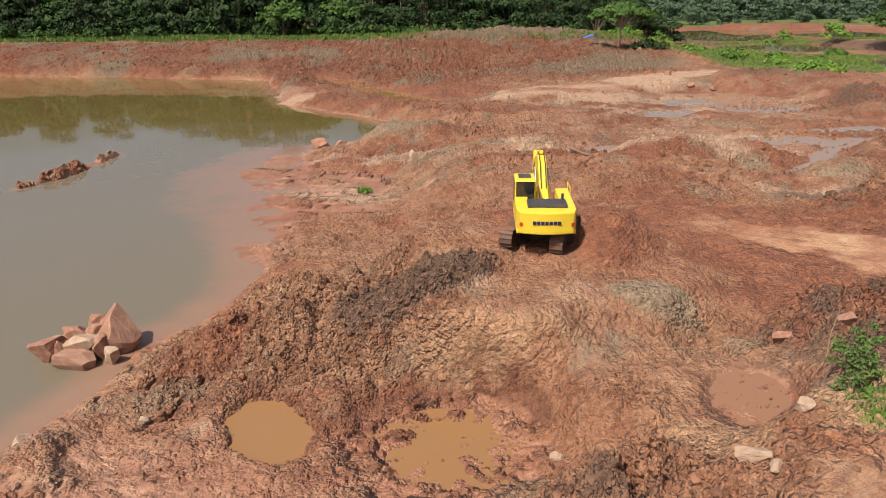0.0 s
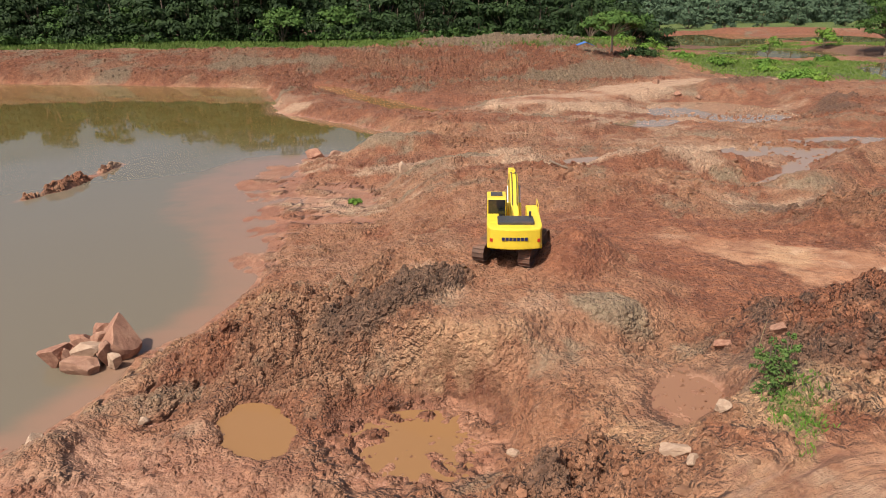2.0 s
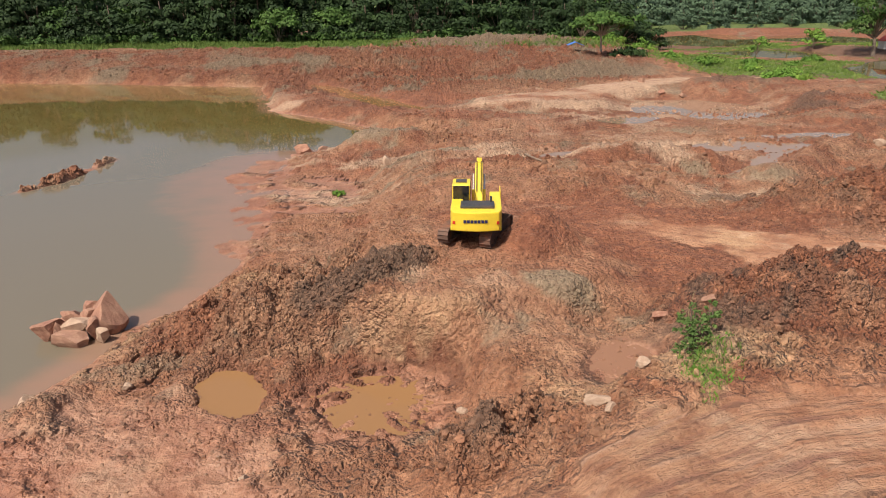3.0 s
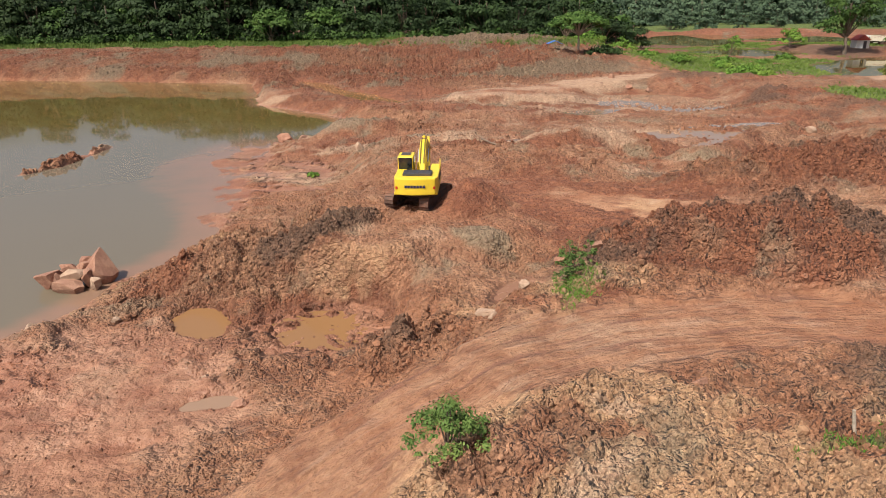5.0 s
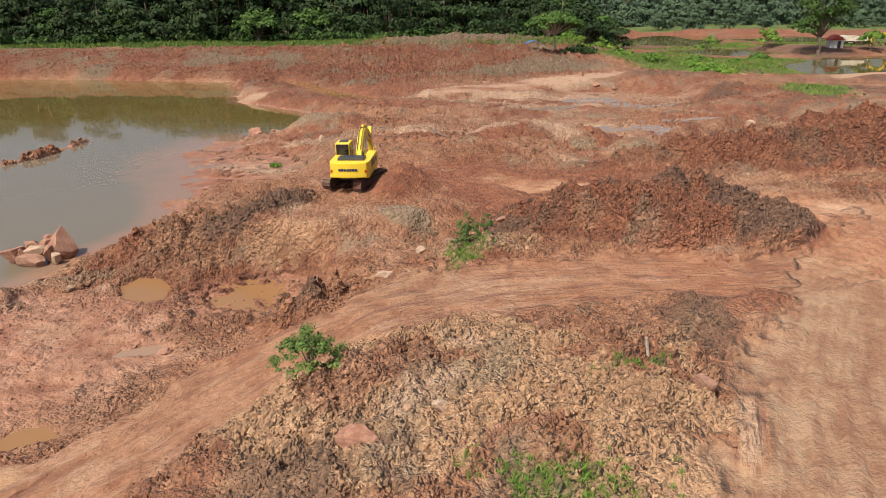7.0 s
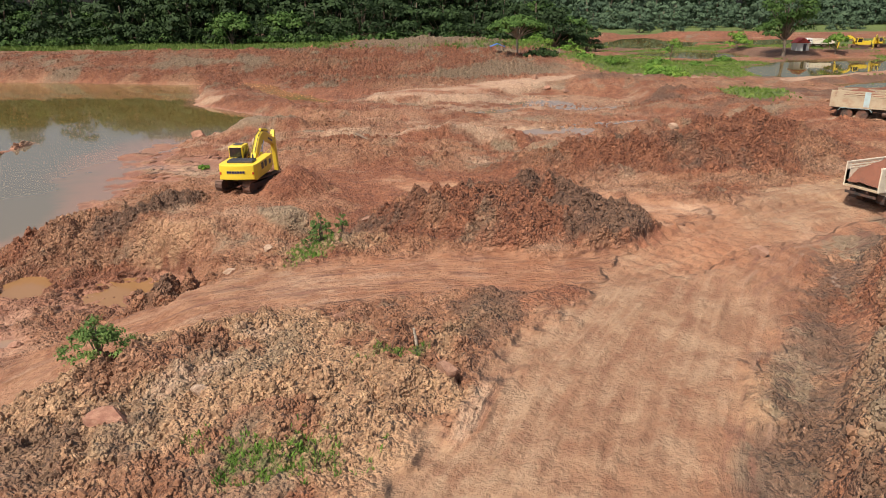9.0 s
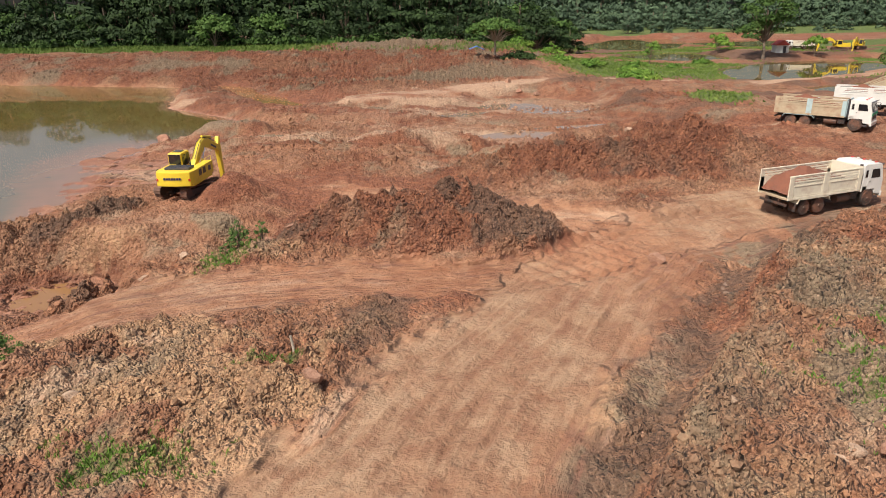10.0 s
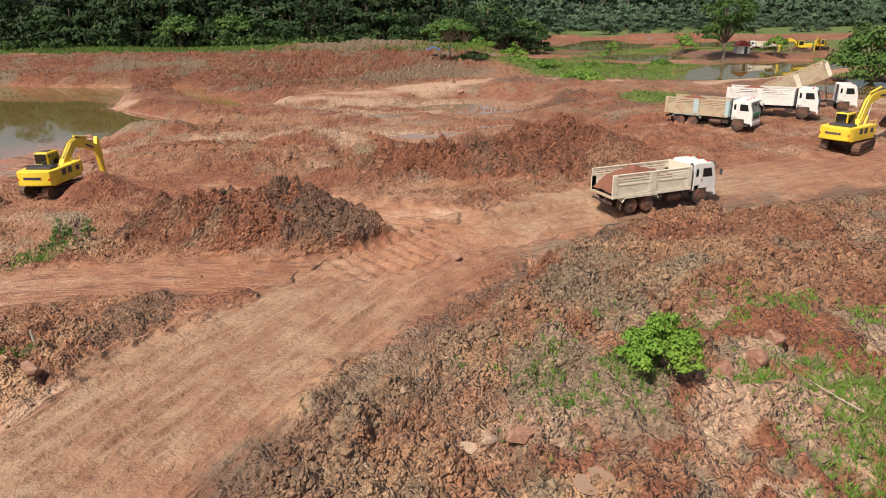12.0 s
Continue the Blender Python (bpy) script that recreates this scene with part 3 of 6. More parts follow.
def soil_material(name, loose=False, low=0.55, high=1.05):
    s = Shade(name)
    fine, mid, big = s.noise(0.24, 7, 0.82), s.noise(1.3, 8, 0.72, shift=3), s.noise(9.0, 5, 0.6, shift=8)
    small = s.noise(0.42, 7, 0.75, shift=61)
    on_road, trod, across, along, wet = (s.attribute(key) for key in ("road", "trod", "across", "along", "wet"))
    scatter = s.math("SUBTRACT", s.noise(1.1, 9, 0.8, shift=31), 0.5)
    # laterite, from dark brick to dusty pink
    red = s.blend(s.span(mid, 0.32, 0.66), (0.215, 0.089, 0.047), (0.385, 0.205, 0.117))
    red = s.blend(s.span(big, 0.38, 0.66), red, s.blend(s.span(mid, 0.35, 0.65), (0.252, 0.102, 0.051), (0.356, 0.167, 0.090)))
    red = s.blend(s.math("MULTIPLY", s.span(s.noise(3.2, 8, 0.78, shift=21), 0.52, 0.70), 0.6), red, (0.413, 0.238, 0.152))
    red = s.blend(s.math("MULTIPLY", s.span(s.math("ADD", s.attribute("red"), s.math("MULTIPLY", scatter, 0.7)), 0.1, 0.9), 0.85), red, s.blend(s.span(mid, 0.32, 0.68), (0.165, 0.053, 0.027), (0.315, 0.115, 0.056)))
    for key, colour, second, edge in (("tan", (0.512, 0.321, 0.181), (0.400, 0.228, 0.128), 0.38), ("grey", (0.275, 0.212, 0.138), (0.205, 0.146, 0.094), 0.45),
                                      ("pale", (0.52, 0.36, 0.24), (0.40, 0.24, 0.155), 0.46), ("dark", (0.120, 0.070, 0.046), (0.20, 0.108, 0.068), 0.45)):
        wobble = s.math("ADD", s.attribute(key), s.math("MULTIPLY", scatter, (0.8 if key == "pale" else 1.3) * (0.55 if loose else 1.0)))
        soft = 0.14 if key == "pale" else 0.0
        red = s.blend(s.math("MULTIPLY", s.span(wobble, edge - 0.25 - soft, edge + (0.5 if key == "dark" else 0.32) + soft), 0.85), red, s.blend(s.span(small, 0.34, 0.62), second, colour))
    # packed road earth
    lane, tread = s.lanes(across, along, 1.8, 0.22, 2.0), s.lanes(across, along, 5.5, 1.3, 4.0)
    packed = s.blend(s.span(s.noise(1.8, 10, 0.74, shift=41), 0.36, 0.64), (0.20, 0.094, 0.052), (0.27, 0.152, 0.089))
    blotch = s.math("ADD", s.math("MULTIPLY", s.noise(2.6, 11, 0.76, shift=44), 0.7), s.math("MULTIPLY", lane, 0.3))
    packed = s.blend(s.math("MULTIPLY", s.span(blotch, 0.44, 0.60), 0.75), packed, (0.385, 0.262, 0.165))
    packed = s.blend(s.math("MULTIPLY", s.span(s.noise(0.9, 9, 0.8, shift=47), 0.55, 0.72), 0.5), packed, (0.162, 0.081, 0.051))
    red = s.blend(s.math("MULTIPLY", s.span(s.math("ADD", on_road, s.math("MULTIPLY", scatter, 1.3)), 0.15, 1.0), 0.9), red, packed)
    # grit: dark crumbs and pale stones
    rough_here = s.span(trod, 0.2, 0.8, 1.0, 0.42)
    grit = s.blend(s.math("MULTIPLY", s.span(fine, 0.28, 0.47, 1.0, 0.0), s.math("MULTIPLY", rough_here, 0.8)), red, (0.125, 0.048, 0.031))
    grit = s.blend(s.math("MULTIPLY", s.span(fine, 0.54, 0.70), s.math("MULTIPLY", rough_here, 0.7)), grit, (0.48, 0.28, 0.19))
    speck = s.cells(0.19)[1]
    loose_here = s.math("MULTIPLY", s.span(s.attribute("cloddy"), 0.0, 0.5, 0.55, 1.0), s.span(trod, 0.1, 0.9, 1.0, 0.15))
    grit = s.blend(s.math("MULTIPLY", s.span(speck, 0.62, 0.9), s.math("MULTIPLY", loose_here, 0.7)), grit, s.blend(1.0, grit, (1.5, 1.55, 1.55), "MULTIPLY"))
    grit = s.blend(s.math("MULTIPLY", s.span(speck, 0.4, 0.12), s.math("MULTIPLY", loose_here, 0.65)), grit, s.blend(1.0, grit, (0.5, 0.48, 0.48), "MULTIPLY"))
    # wheel tracks
    track = s.math("MULTIPLY", s.span(s.attribute("lane"), 0.15, 0.8), s.span(on_road, 0.2, 0.9, 1.0, 0.15))
    grit = s.blend(s.math("MULTIPLY", s.span(lane, 0.46, 0.32), s.math("MULTIPLY", track, 0.75)), grit, (0.20, 0.088, 0.058))
    grit = s.blend(s.math("MULTIPLY", s.span(tread, 0.42, 0.28), s.math("MULTIPLY", track, 0.6)), grit, (0.17, 0.078, 0.052))
    grit = s.blend(s.math("MULTIPLY", s.span(lane, 0.54, 0.72), s.math("MULTIPLY", track, 0.5)), grit, (0.374, 0.231, 0.160))
    # the dug face
    groove = s.noise(0.45, 7, 0.72, stretch=(2.6, 0.35, 0.35), shift=13)
    cut = s.attribute("scarp")
    grit = s.blend(s.math("MULTIPLY", s.span(groove, 0.47, 0.34), s.math("MULTIPLY", cut, 0.55)), grit, (0.21, 0.078, 0.044))
    grit = s.blend(s.math("MULTIPLY", s.span(groove, 0.54, 0.70), s.math("MULTIPLY", cut, 0.5)), grit, (0.44, 0.235, 0.125))
    green = s.blend(s.span(mid, 0.35, 0.65), (0.075, 0.115, 0.022), (0.15, 0.19, 0.045))
    weeds = s.math("ADD", s.attribute("grass"), s.math("MULTIPLY", s.attribute("weeds"), 0.45))
    weeds = s.math("ADD", weeds, s.math("MULTIPLY", scatter, 1.3))
    grit = s.blend(s.span(weeds, 0.3, 0.65), grit, green)
    grit = s.blend(s.math("MULTIPLY", wet, 0.72), grit, s.blend(s.span(mid, 0.35, 0.65), (0.207, 0.085, 0.050), (0.303, 0.148, 0.092)))
    if loose:
        grit = s.blend(0.55, grit, red)
        grit = s.blend(1.0, grit, s.blend(s.island(), (low, low, low), (high, high, high)), "MULTIPLY")
        s.bump(s.noise(0.12, 5, 0.7, shift=5), 0.03)
    else:
        chunks = s.math("SUBTRACT", 1.0, s.cells(0.25)[0])
        crumbs = s.math("SUBTRACT", 1.0, s.cells(0.11)[0])
        lumpy = s.math("MULTIPLY", s.math("ADD", s.math("MULTIPLY", chunks, 0.95), s.math("MULTIPLY", crumbs, 0.5)), s.math("MULTIPLY", s.span(s.attribute("cloddy"), 0.0, 0.5, 0.4, 1.0), s.span(trod, 0.1, 0.8, 1.0, 0.12)))
        base = s.math("ADD", s.math("ADD", s.math("MULTIPLY", s.noise(0.6, 5, 0.7, shift=5), 0.9), s.math("MULTIPLY", s.noise(2.4, 6, 0.7, shift=17), 1.2)), s.math("MULTIPLY", s.noise(0.14, 4, 0.65), 0.3))
        lumpy = s.math("ADD", lumpy, s.math("MULTIPLY", s.math("ADD", s.math("MULTIPLY", lane, 1.6), s.math("MULTIPLY", tread, 1.1)), track))
        lumpy = s.math("ADD", lumpy, s.math("MULTIPLY", groove, s.math("MULTIPLY", cut, 0.9)))
        s.bump(s.math("MULTIPLY", s.math("MULTIPLY", s.math("ADD", base, lumpy), s.span(wet, 0.2, 0.9, 1.0, 0.2)), s.span(trod, 0.1, 0.9, 1.0, 0.5)), 0.5)
    return s.done(grit, s.span(wet, 0.3, 1.0, 0.93, 0.45))


def plain(name, colour, roughness=0.5, metal=0.0, dirt=(0.28, 0.12, 0.07), dusty=0.35, **more):
    """Paint, rubber or metal with dust and scuffs."""
    s = Shade(name)
    d = s.math("MULTIPLY", s.span(s.noise(0.9, 6, 0.65), 0.45, 0.75), dusty)
    d = s.math("ADD", d, s.math("MULTIPLY", s.span(s.noise(0.12, 4, 0.6, shift=4), 0.5, 0.8), dusty * 0.5))
    tone = s.blend(s.noise(0.5, 3, 0.5, shift=9), colour, tuple(k * 0.86 for k in colour))
    s.bump(s.noise(0.3, 4, 0.6), 0.004)
    return s.done(s.blend(d, tone, dirt), s.span(d, 0.0, 0.6, roughness, 0.85), metal, **more)


def water_material(name, muddy, silt, rough=0.04, red=(0.27, 0.15, 0.10)):
    s = Shade(name)
    tint = s.blend(s.span(s.math("ADD", s.attribute("silt"), s.math("SUBTRACT", s.noise(14.0, 5, 0.55), 0.5)), 0.1, 0.9), muddy, silt)
    shoal = s.math("ADD", s.attribute("shallow"), s.math("MULTIPLY", s.math("SUBTRACT", s.noise(5.0, 5, 0.6, stretch=(1, 2.5, 1)), 0.5), 0.7))
    tint = s.blend(s.math("MULTIPLY", s.span(shoal, 0.1, 1.2), 0.8), tint, red)
    s.bump(s.noise(2.2, 3, 0.5), 0.004)
    return s.done(tint, rough, 0.0, IOR=1.33)


SOIL = soil_material("soil")
CLOD = soil_material("clods", True, 0.52, 0.88)
BANK_STONE = soil_material("bank_rubble", True, 0.5, 1.0)
PALE_CRUMB = soil_material("pale_crumbs", True, 0.5, 0.95)
POND_WATER = water_material("pond_water", (0.125, 0.092, 0.030), (0.15, 0.125, 0.09), 0.025)
MUD_WATER = water_material("mud_water", (0.25, 0.132, 0.058), (0.285, 0.15, 0.075), 0.07)
THIN_MUD = water_material("thin_mud", (0.25, 0.128, 0.076), (0.29, 0.155, 0.095), 0.22)
GREY_WATER = water_material("grey_water", (0.27, 0.175, 0.12), (0.32, 0.21, 0.15), 0.05)

# ---- mesh helpers ----


def link(name, bm, material, parent=None, label="", flat=True):
    me = bpy.data.meshes.new(name)
    bm.normal_update()
    bm.to_mesh(me)
    bm.free()
    if not flat:
        me.shade_smooth()
    for m in material if isinstance(material, (list, tuple)) else (material,):
        me.materials.append(m)
    ob = new(name, me)
    ob.parent = parent
    return tagged(ob, label=label)


def part(name, bm, material, parent, label="", flat=True):
    return link(name, bm, material, parent, label, flat)


def empty(name, m, label, category, group=""):
    ob = new(name)
    ob.matrix_basis = m
    return tagged(ob, label=label, category=category, group=group)


def box(bm, sx, sy, sz, x=0, y=0, z=0, turn=(0, 0, 0), bevel=0.0):
    r = bmesh.ops.create_cube(bm, size=1, matrix=pose(x, y, z, *turn) @ Matrix.Diagonal((sx, sy, sz, 1)))
    if bevel:
        bmesh.ops.bevel(bm, geom=list({e for v in r["verts"] for e in v.link_edges}), offset=bevel, segments=2, profile=0.6, affect="EDGES")
    return bm


def tube(bm, r1, r2, a, b, n=12):
    a, b = Vector(a), Vector(b)
    m = Matrix.Translation((a + b) / 2) @ (b - a).to_track_quat("Z", "Y").to_matrix().to_4x4()
    bmesh.ops.create_cone(bm, cap_ends=True, segments=n, radius1=r1, radius2=r2, depth=(b - a).length, matrix=m)
    return bm


def prism(bm, outline, width, axis="x", at=0.0, bevel=0.0):
    """A side outline of (y, z) points drawn out to a width along x (or (x, z) along y, (x, y) along z), round at."""
    def spot(p, k):
        return {"x": (k, p[0], p[1]), "y": (p[0], k, p[1]), "z": (p[0], p[1], k)}[axis]
    lo = [bm.verts.new(spot(p, at - width / 2)) for p in outline]
    hi = [bm.verts.new(spot(p, at + width / 2)) for p in outline]
    n = len(outline)
    faces = [bm.faces.new(lo), bm.faces.new(hi[::-1])] + [bm.faces.new((lo[i], hi[i], hi[(i + 1) % n], lo[(i + 1) % n])) for i in range(n)]
    bmesh.ops.recalc_face_normals(bm, faces=faces)
    if bevel:
        bmesh.ops.bevel(bm, geom=list({e for f in faces for e in f.edges}), offset=bevel, segments=2, profile=0.6, affect="EDGES")
    return bm


def raw_mesh(name, verts, faces, material, smooth_shade=False):
    """A mesh from numpy arrays of vertices and of equal-sided faces."""
    me = bpy.data.meshes.new(name)
    k = faces.shape[1]
    me.vertices.add(len(verts))
    me.vertices.foreach_set("co", np.ascontiguousarray(verts, np.float32).ravel())
    me.loops.add(faces.size)
    me.loops.foreach_set("vertex_index", np.ascontiguousarray(faces, np.int32).ravel())
    me.polygons.add(len(faces))
    me.polygons.foreach_set("loop_start", np.arange(0, faces.size, k, dtype=np.int32))
    me.polygons.foreach_set("use_smooth", np.full(len(faces), smooth_shade))
    me.update(calc_edges=True)
    me.materials.append(material)
    return me


def soil_attributes(me, soil):
    for key in ("dark", "tan", "pale", "grey", "wet", "grass", "weeds", "cloddy", "red", "trod", "across", "along", "scarp", "lane", "road"):
        me.attributes.new(key, "FLOAT", "POINT").data.foreach_set("value", soil[key].astype(np.float32))


# ---- the ground: one sheet to the horizon ----


def graded(lo, hi, step, reach_lo, reach_hi, grow, grow_lo=0):
    mid = list(np.arange(lo, hi, step))
    up, k = [hi], step
    while up[-1] < reach_hi:
        k *= grow
        up.append(up[-1] + k)
    down, k = [], step
    p = lo
    while p > reach_lo:
        k *= grow_lo or grow
        p -= k
        down.append(p)
    return np.array(down[::-1] + mid + up)


GX = graded(-18.0, 55.0, 0.125, -1600, 1600, 1.035)
GY = graded(-4.5, 36.0, 0.125, -500, 2200, 1.0155, 1.15)
XX, YY = np.meshgrid(GX, GY)
HH, SOILS = relief(XX.ravel(), YY.ravel())
NX, NY = len(GX), len(GY)
grid = np.arange(NX * NY).reshape(NY, NX)
quads = np.stack([grid[:-1, :-1], grid[:-1, 1:], grid[1:, 1:], grid[1:, :-1]], -1).reshape(-1, 4)
ground_mesh = raw_mesh("ground", np.stack([XX.ravel(), YY.ravel(), HH], 1), quads, SOIL, True)
soil_attributes(ground_mesh, SOILS)
ground = tagged(new("ground", ground_mesh), "churned red laterite earth with tyre ruts, pits and banks", "ground", kind="structure")


def on_sheet(x, y):
    """Height and soil masks of the sheet at arrays of places."""
    i = np.clip(np.searchsorted(GX, x) - 1, 0, NX - 2)
    j = np.clip(np.searchsorted(GY, y) - 1, 0, NY - 2)
    a, b = (x - GX[i]) / (GX[i + 1] - GX[i]), (y - GY[j]) / (GY[j + 1] - GY[j])

    def read(v):
        g = v.reshape(NY, NX)
        return (g[j, i] * (1 - a) + g[j, i + 1] * a) * (1 - b) + (g[j + 1, i] * (1 - a) + g[j + 1, i + 1] * a) * b
    return read(HH), {key: read(v) for key, v in SOILS.items()}


def ground_at(x, y):
    """Height of the sheet at a place."""
    i = int(np.clip(np.searchsorted(GX, x) - 1, 0, NX - 2))
    j = int(np.clip(np.searchsorted(GY, y) - 1, 0, NY - 2))
    a, b = (x - GX[i]) / (GX[i + 1] - GX[i]), (y - GY[j]) / (GY[j + 1] - GY[j])
    g = HH.reshape(NY, NX)
    return float((g[j, i] * (1 - a) + g[j, i + 1] * a) * (1 - b) + (g[j + 1, i] * (1 - a) + g[j + 1, i + 1] * a) * b)


def sheet(name, cx, cy, rx, ry, turn, z, material, label):
    """A level water surface that the ground rises out of."""
    bm = bmesh.new()
    c, s = math.cos(radians(turn)), math.sin(radians(turn))
    bm.faces.new([bm.verts.new((cx + c * rx * math.cos(a) - s * ry * math.sin(a), cy + s * rx * math.cos(a) + c * ry * math.sin(a), z)) for a in np.linspace(0, 2 * math.pi, 49)[:-1]])
    return tagged(link(name, bm, material), label, "water", kind="structure")


wx_, wy_ = np.meshgrid(np.concatenate([np.linspace(-200, -62, 24), np.arange(-60, 5, 0.8)]), np.concatenate([np.arange(14, 100, 0.8), np.linspace(101, 176, 60)]))
wh_, _ = relief(wx_.ravel(), wy_.ravel())
g_ = np.arange(wx_.size).reshape(wx_.shape)
q_ = np.stack([g_[:-1, :-1], g_[:-1, 1:], g_[1:, 1:], g_[1:, :-1]], -1).reshape(-1, 4)
q_ = q_[(wh_[q_].min(1) < 0.12) & (wx_.ravel()[q_].max(1) < 4) & ~((wy_.ravel()[q_].max(1) < 26.5) & (wx_.ravel()[q_].max(1) > -11))]
pond_mesh = raw_mesh("water_pond", np.stack([wx_.ravel(), wy_.ravel(), 0 * wh_], 1), q_, POND_WATER)
pond_mesh.attributes.new("silt", "FLOAT", "POINT").data.foreach_set("value", (smooth(104, 66, wy_.ravel() + 6 * rough(wx_.ravel(), wy_.ravel(), 14.0, 221, 3)) * smooth(-90, -40, wx_.ravel())).astype(np.float32))
pond_mesh.attributes.new("shallow", "FLOAT", "POINT").data.foreach_set("value", smooth(-0.45, 0.0, wh_).astype(np.float32))
tagged(new("water_pond", pond_mesh), "still brown pond water reflecting trees and sky", "water", kind="structure")
sheet("water_pool", -6.4, 23.6, 3.2, 2.2, -55, 0.42, MUD_WATER, "shallow orange-brown puddle in the pit")
sheet("water_side_pond", -13, 126, 24, 6, -56, 0.30, MUD_WATER, "narrow orange-brown pond below the far bank")
sheet("water_pit", 0.3, 21.8, 3.2, 2.8, 8, 0.68, MUD_WATER, "shallow orange puddle at the foot of the dug face")
sheet("water_puddle", 10.9, 22.3, 2.1, 2.8, -35, 2.47, THIN_MUD, "flat muddy puddle beside the bank")
sheet("water_channel", 36, 64, 22, 10, 38, 1.41, GREY_WATER, "narrow muddy channel between red banks")
sheet("water_flats", 40, 99, 20, 16, -25, 1.13, GREY_WATER, "thin muddy water on the pit floor")
sheet("water_flats_2", 29, 82.0, 6, 3, 5, 1.15, GREY_WATER, "thin muddy water on the pit floor")
sheet("water_flats_3", 17.5, 66, 4.5, 3, 0, 1.72, GREY_WATER, "small greyish puddle")
sheet("water_far", 135, 200, 75, 120, 0, 0.95, POND_WATER, "distant ponds among grass and red banks")
for px, py, rx, ry, turn, rise, mat in ((-4.4, 8.0, 1.3, 0.8, 10, 0.06, MUD_WATER), (-3.2, 14.8, 1.4, 0.7, 20, 0.06, GREY_WATER), (39.9, -2.4, 0.85, 0.55, 30, 0.06, GREY_WATER),
                                      (51.5, 11.2, 1.9, 0.8, 5, 0.08, GREY_WATER), (39.4, 13.8, 1.5, 0.6, 62, 0.08, GREY_WATER)):
    rim = sorted(ground_at(px + 1.05 * rx * math.cos(a), py + 1.05 * ry * math.sin(a)) for a in np.linspace(0, 6.28, 16))
    sheet("water_puddle", px, py, rx, ry, turn, min(rim[3] - 0.02, ground_at(px, py) + 0.2), mat, "small muddy puddle in a hollow")

# ---- loose earth ----


def lumps(rng, n, coarse):
    """n unit lumps: jittered icosahedra of 20 faces, or eight-sided ones."""
    bm = bmesh.new()
    if coarse:
        bmesh.ops.create_cone(bm, segments=4, radius1=1, radius2=0.55, depth=1.3, cap_ends=True)
        bmesh.ops.delete(bm, geom=[f for f in bm.faces if f.calc_center_median().z < -0.5], context="FACES_ONLY")
        bmesh.ops.triangulate(bm, faces=bm.faces[:])
    else:
        bmesh.ops.create_icosphere(bm, subdivisions=1, radius=1)
    bm.verts.ensure_lookup_table()
    v = np.array([p.co[:] for p in bm.verts])
    f = np.array([[p.index for p in q.verts] for q in bm.faces])
    bm.free()
    k = rng.uniform(0.62, 1.25, (n, len(v), 1))
    return v[None] * k, f


def rubble(name, label, area, count, sizes, pick, seed, sink=0.25, power=2.5, coarse=False, material=None):
    rng = np.random.default_rng(seed)
    x, y = rng.uniform(area[0], area[1], count * 4), rng.uniform(area[2], area[3], count * 4)
    h, soil = on_sheet(x, y)
    keep = (rng.random(x.size) < pick(x, y, h, soil)) & (h > 0.05)
    x, y, h = x[keep][:count], y[keep][:count], h[keep][:count]
    n = len(x)
    size = sizes[0] + (sizes[1] - sizes[0]) * rng.random(n) ** power
    v, f = lumps(rng, n, coarse)
    v = v * (size[:, None] * rng.uniform(0.7, 1.3, (n, 3)))[:, None, :]
    a, b = rng.uniform(0, 6.28, n), rng.uniform(-0.6, 0.6, n)
    ca, sa, cb, sb = np.cos(a)[:, None], np.sin(a)[:, None], np.cos(b)[:, None], np.sin(b)[:, None]
    vx, vy, vz = v[:, :, 0], v[:, :, 1] * cb - v[:, :, 2] * sb, v[:, :, 1] * sb + v[:, :, 2] * cb * 0.85
    verts = np.stack([x[:, None] + vx * ca - vy * sa, y[:, None] + vx * sa + vy * ca, (h + size * sink)[:, None] + vz], -1).reshape(-1, 3)
    faces = (f[None] + (np.arange(n) * v.shape[1])[:, None, None]).reshape(-1, 3)
    me = raw_mesh(name, verts, faces, material or CLOD)
    soil_attributes(me, {k: np.repeat(s[keep][:count], v.shape[1]) for k, s in soil.items()})
    return tagged(new(name, me), label, "rubble", kind="stuff")


def tilth(s, k):
    """Where the earth lies loose: little on tracks, most on heaps."""
    return (1 - 0.96 * s["trod"]) * (1 - s["wet"]) * s["cloddy"] ** k


rubble("clods", "loose red and brown earth clods on heaps and banks", (-16, 58, -5, 50), 9000, (0.06, 0.22), lambda x, y, h, s: 0.9 * tilth(s, 1.3) * (1 - 0.6 * inside(x, y, 14, 5.6, 9.4, 5.4, 20, 0.35)) * smooth(-0.5, 0.5, rough(x, y, 3.5, 201, 3)), 11, sink=0.05, power=3.5)
rubble("crumbs", "crumbled red and brown earth on heaps and banks", (-16, 58, -5, 50), 80000, (0.035, 0.13), lambda x, y, h, s: 0.03 * (1 - s["trod"]) + 0.97 * tilth(s, 0.9) * smooth(-0.9, 0.4, rough(x, y, 2.5, 205, 3)), 15, sink=0.1, power=2.0, coarse=True)
rubble("gravel", "scattered stones and crumbs of red earth", (-18, 60, -5, 60), 14000, (0.03, 0.10), lambda x, y, h, s: (0.15 + 0.8 * smooth(-0.1, 0.6, rough(x, y, 4.5, 203, 4))) * (1 - 0.96 * s["trod"]) * (1 - s["wet"]), 13, power=2.5, coarse=True, material=PALE_CRUMB)
rubble("mid_clods", "scattered red rubble across the pit floor", (-8, 66, 46, 125), 8000, (0.09, 0.34), lambda x, y, h, s: (1 - s["trod"]) * (0.04 + 0.7 * smooth(0.2, 0.8, rough(x, y, 7, 207, 4))) * smooth(0.2, 0.5, h), 23, power=3.0, coarse=True)
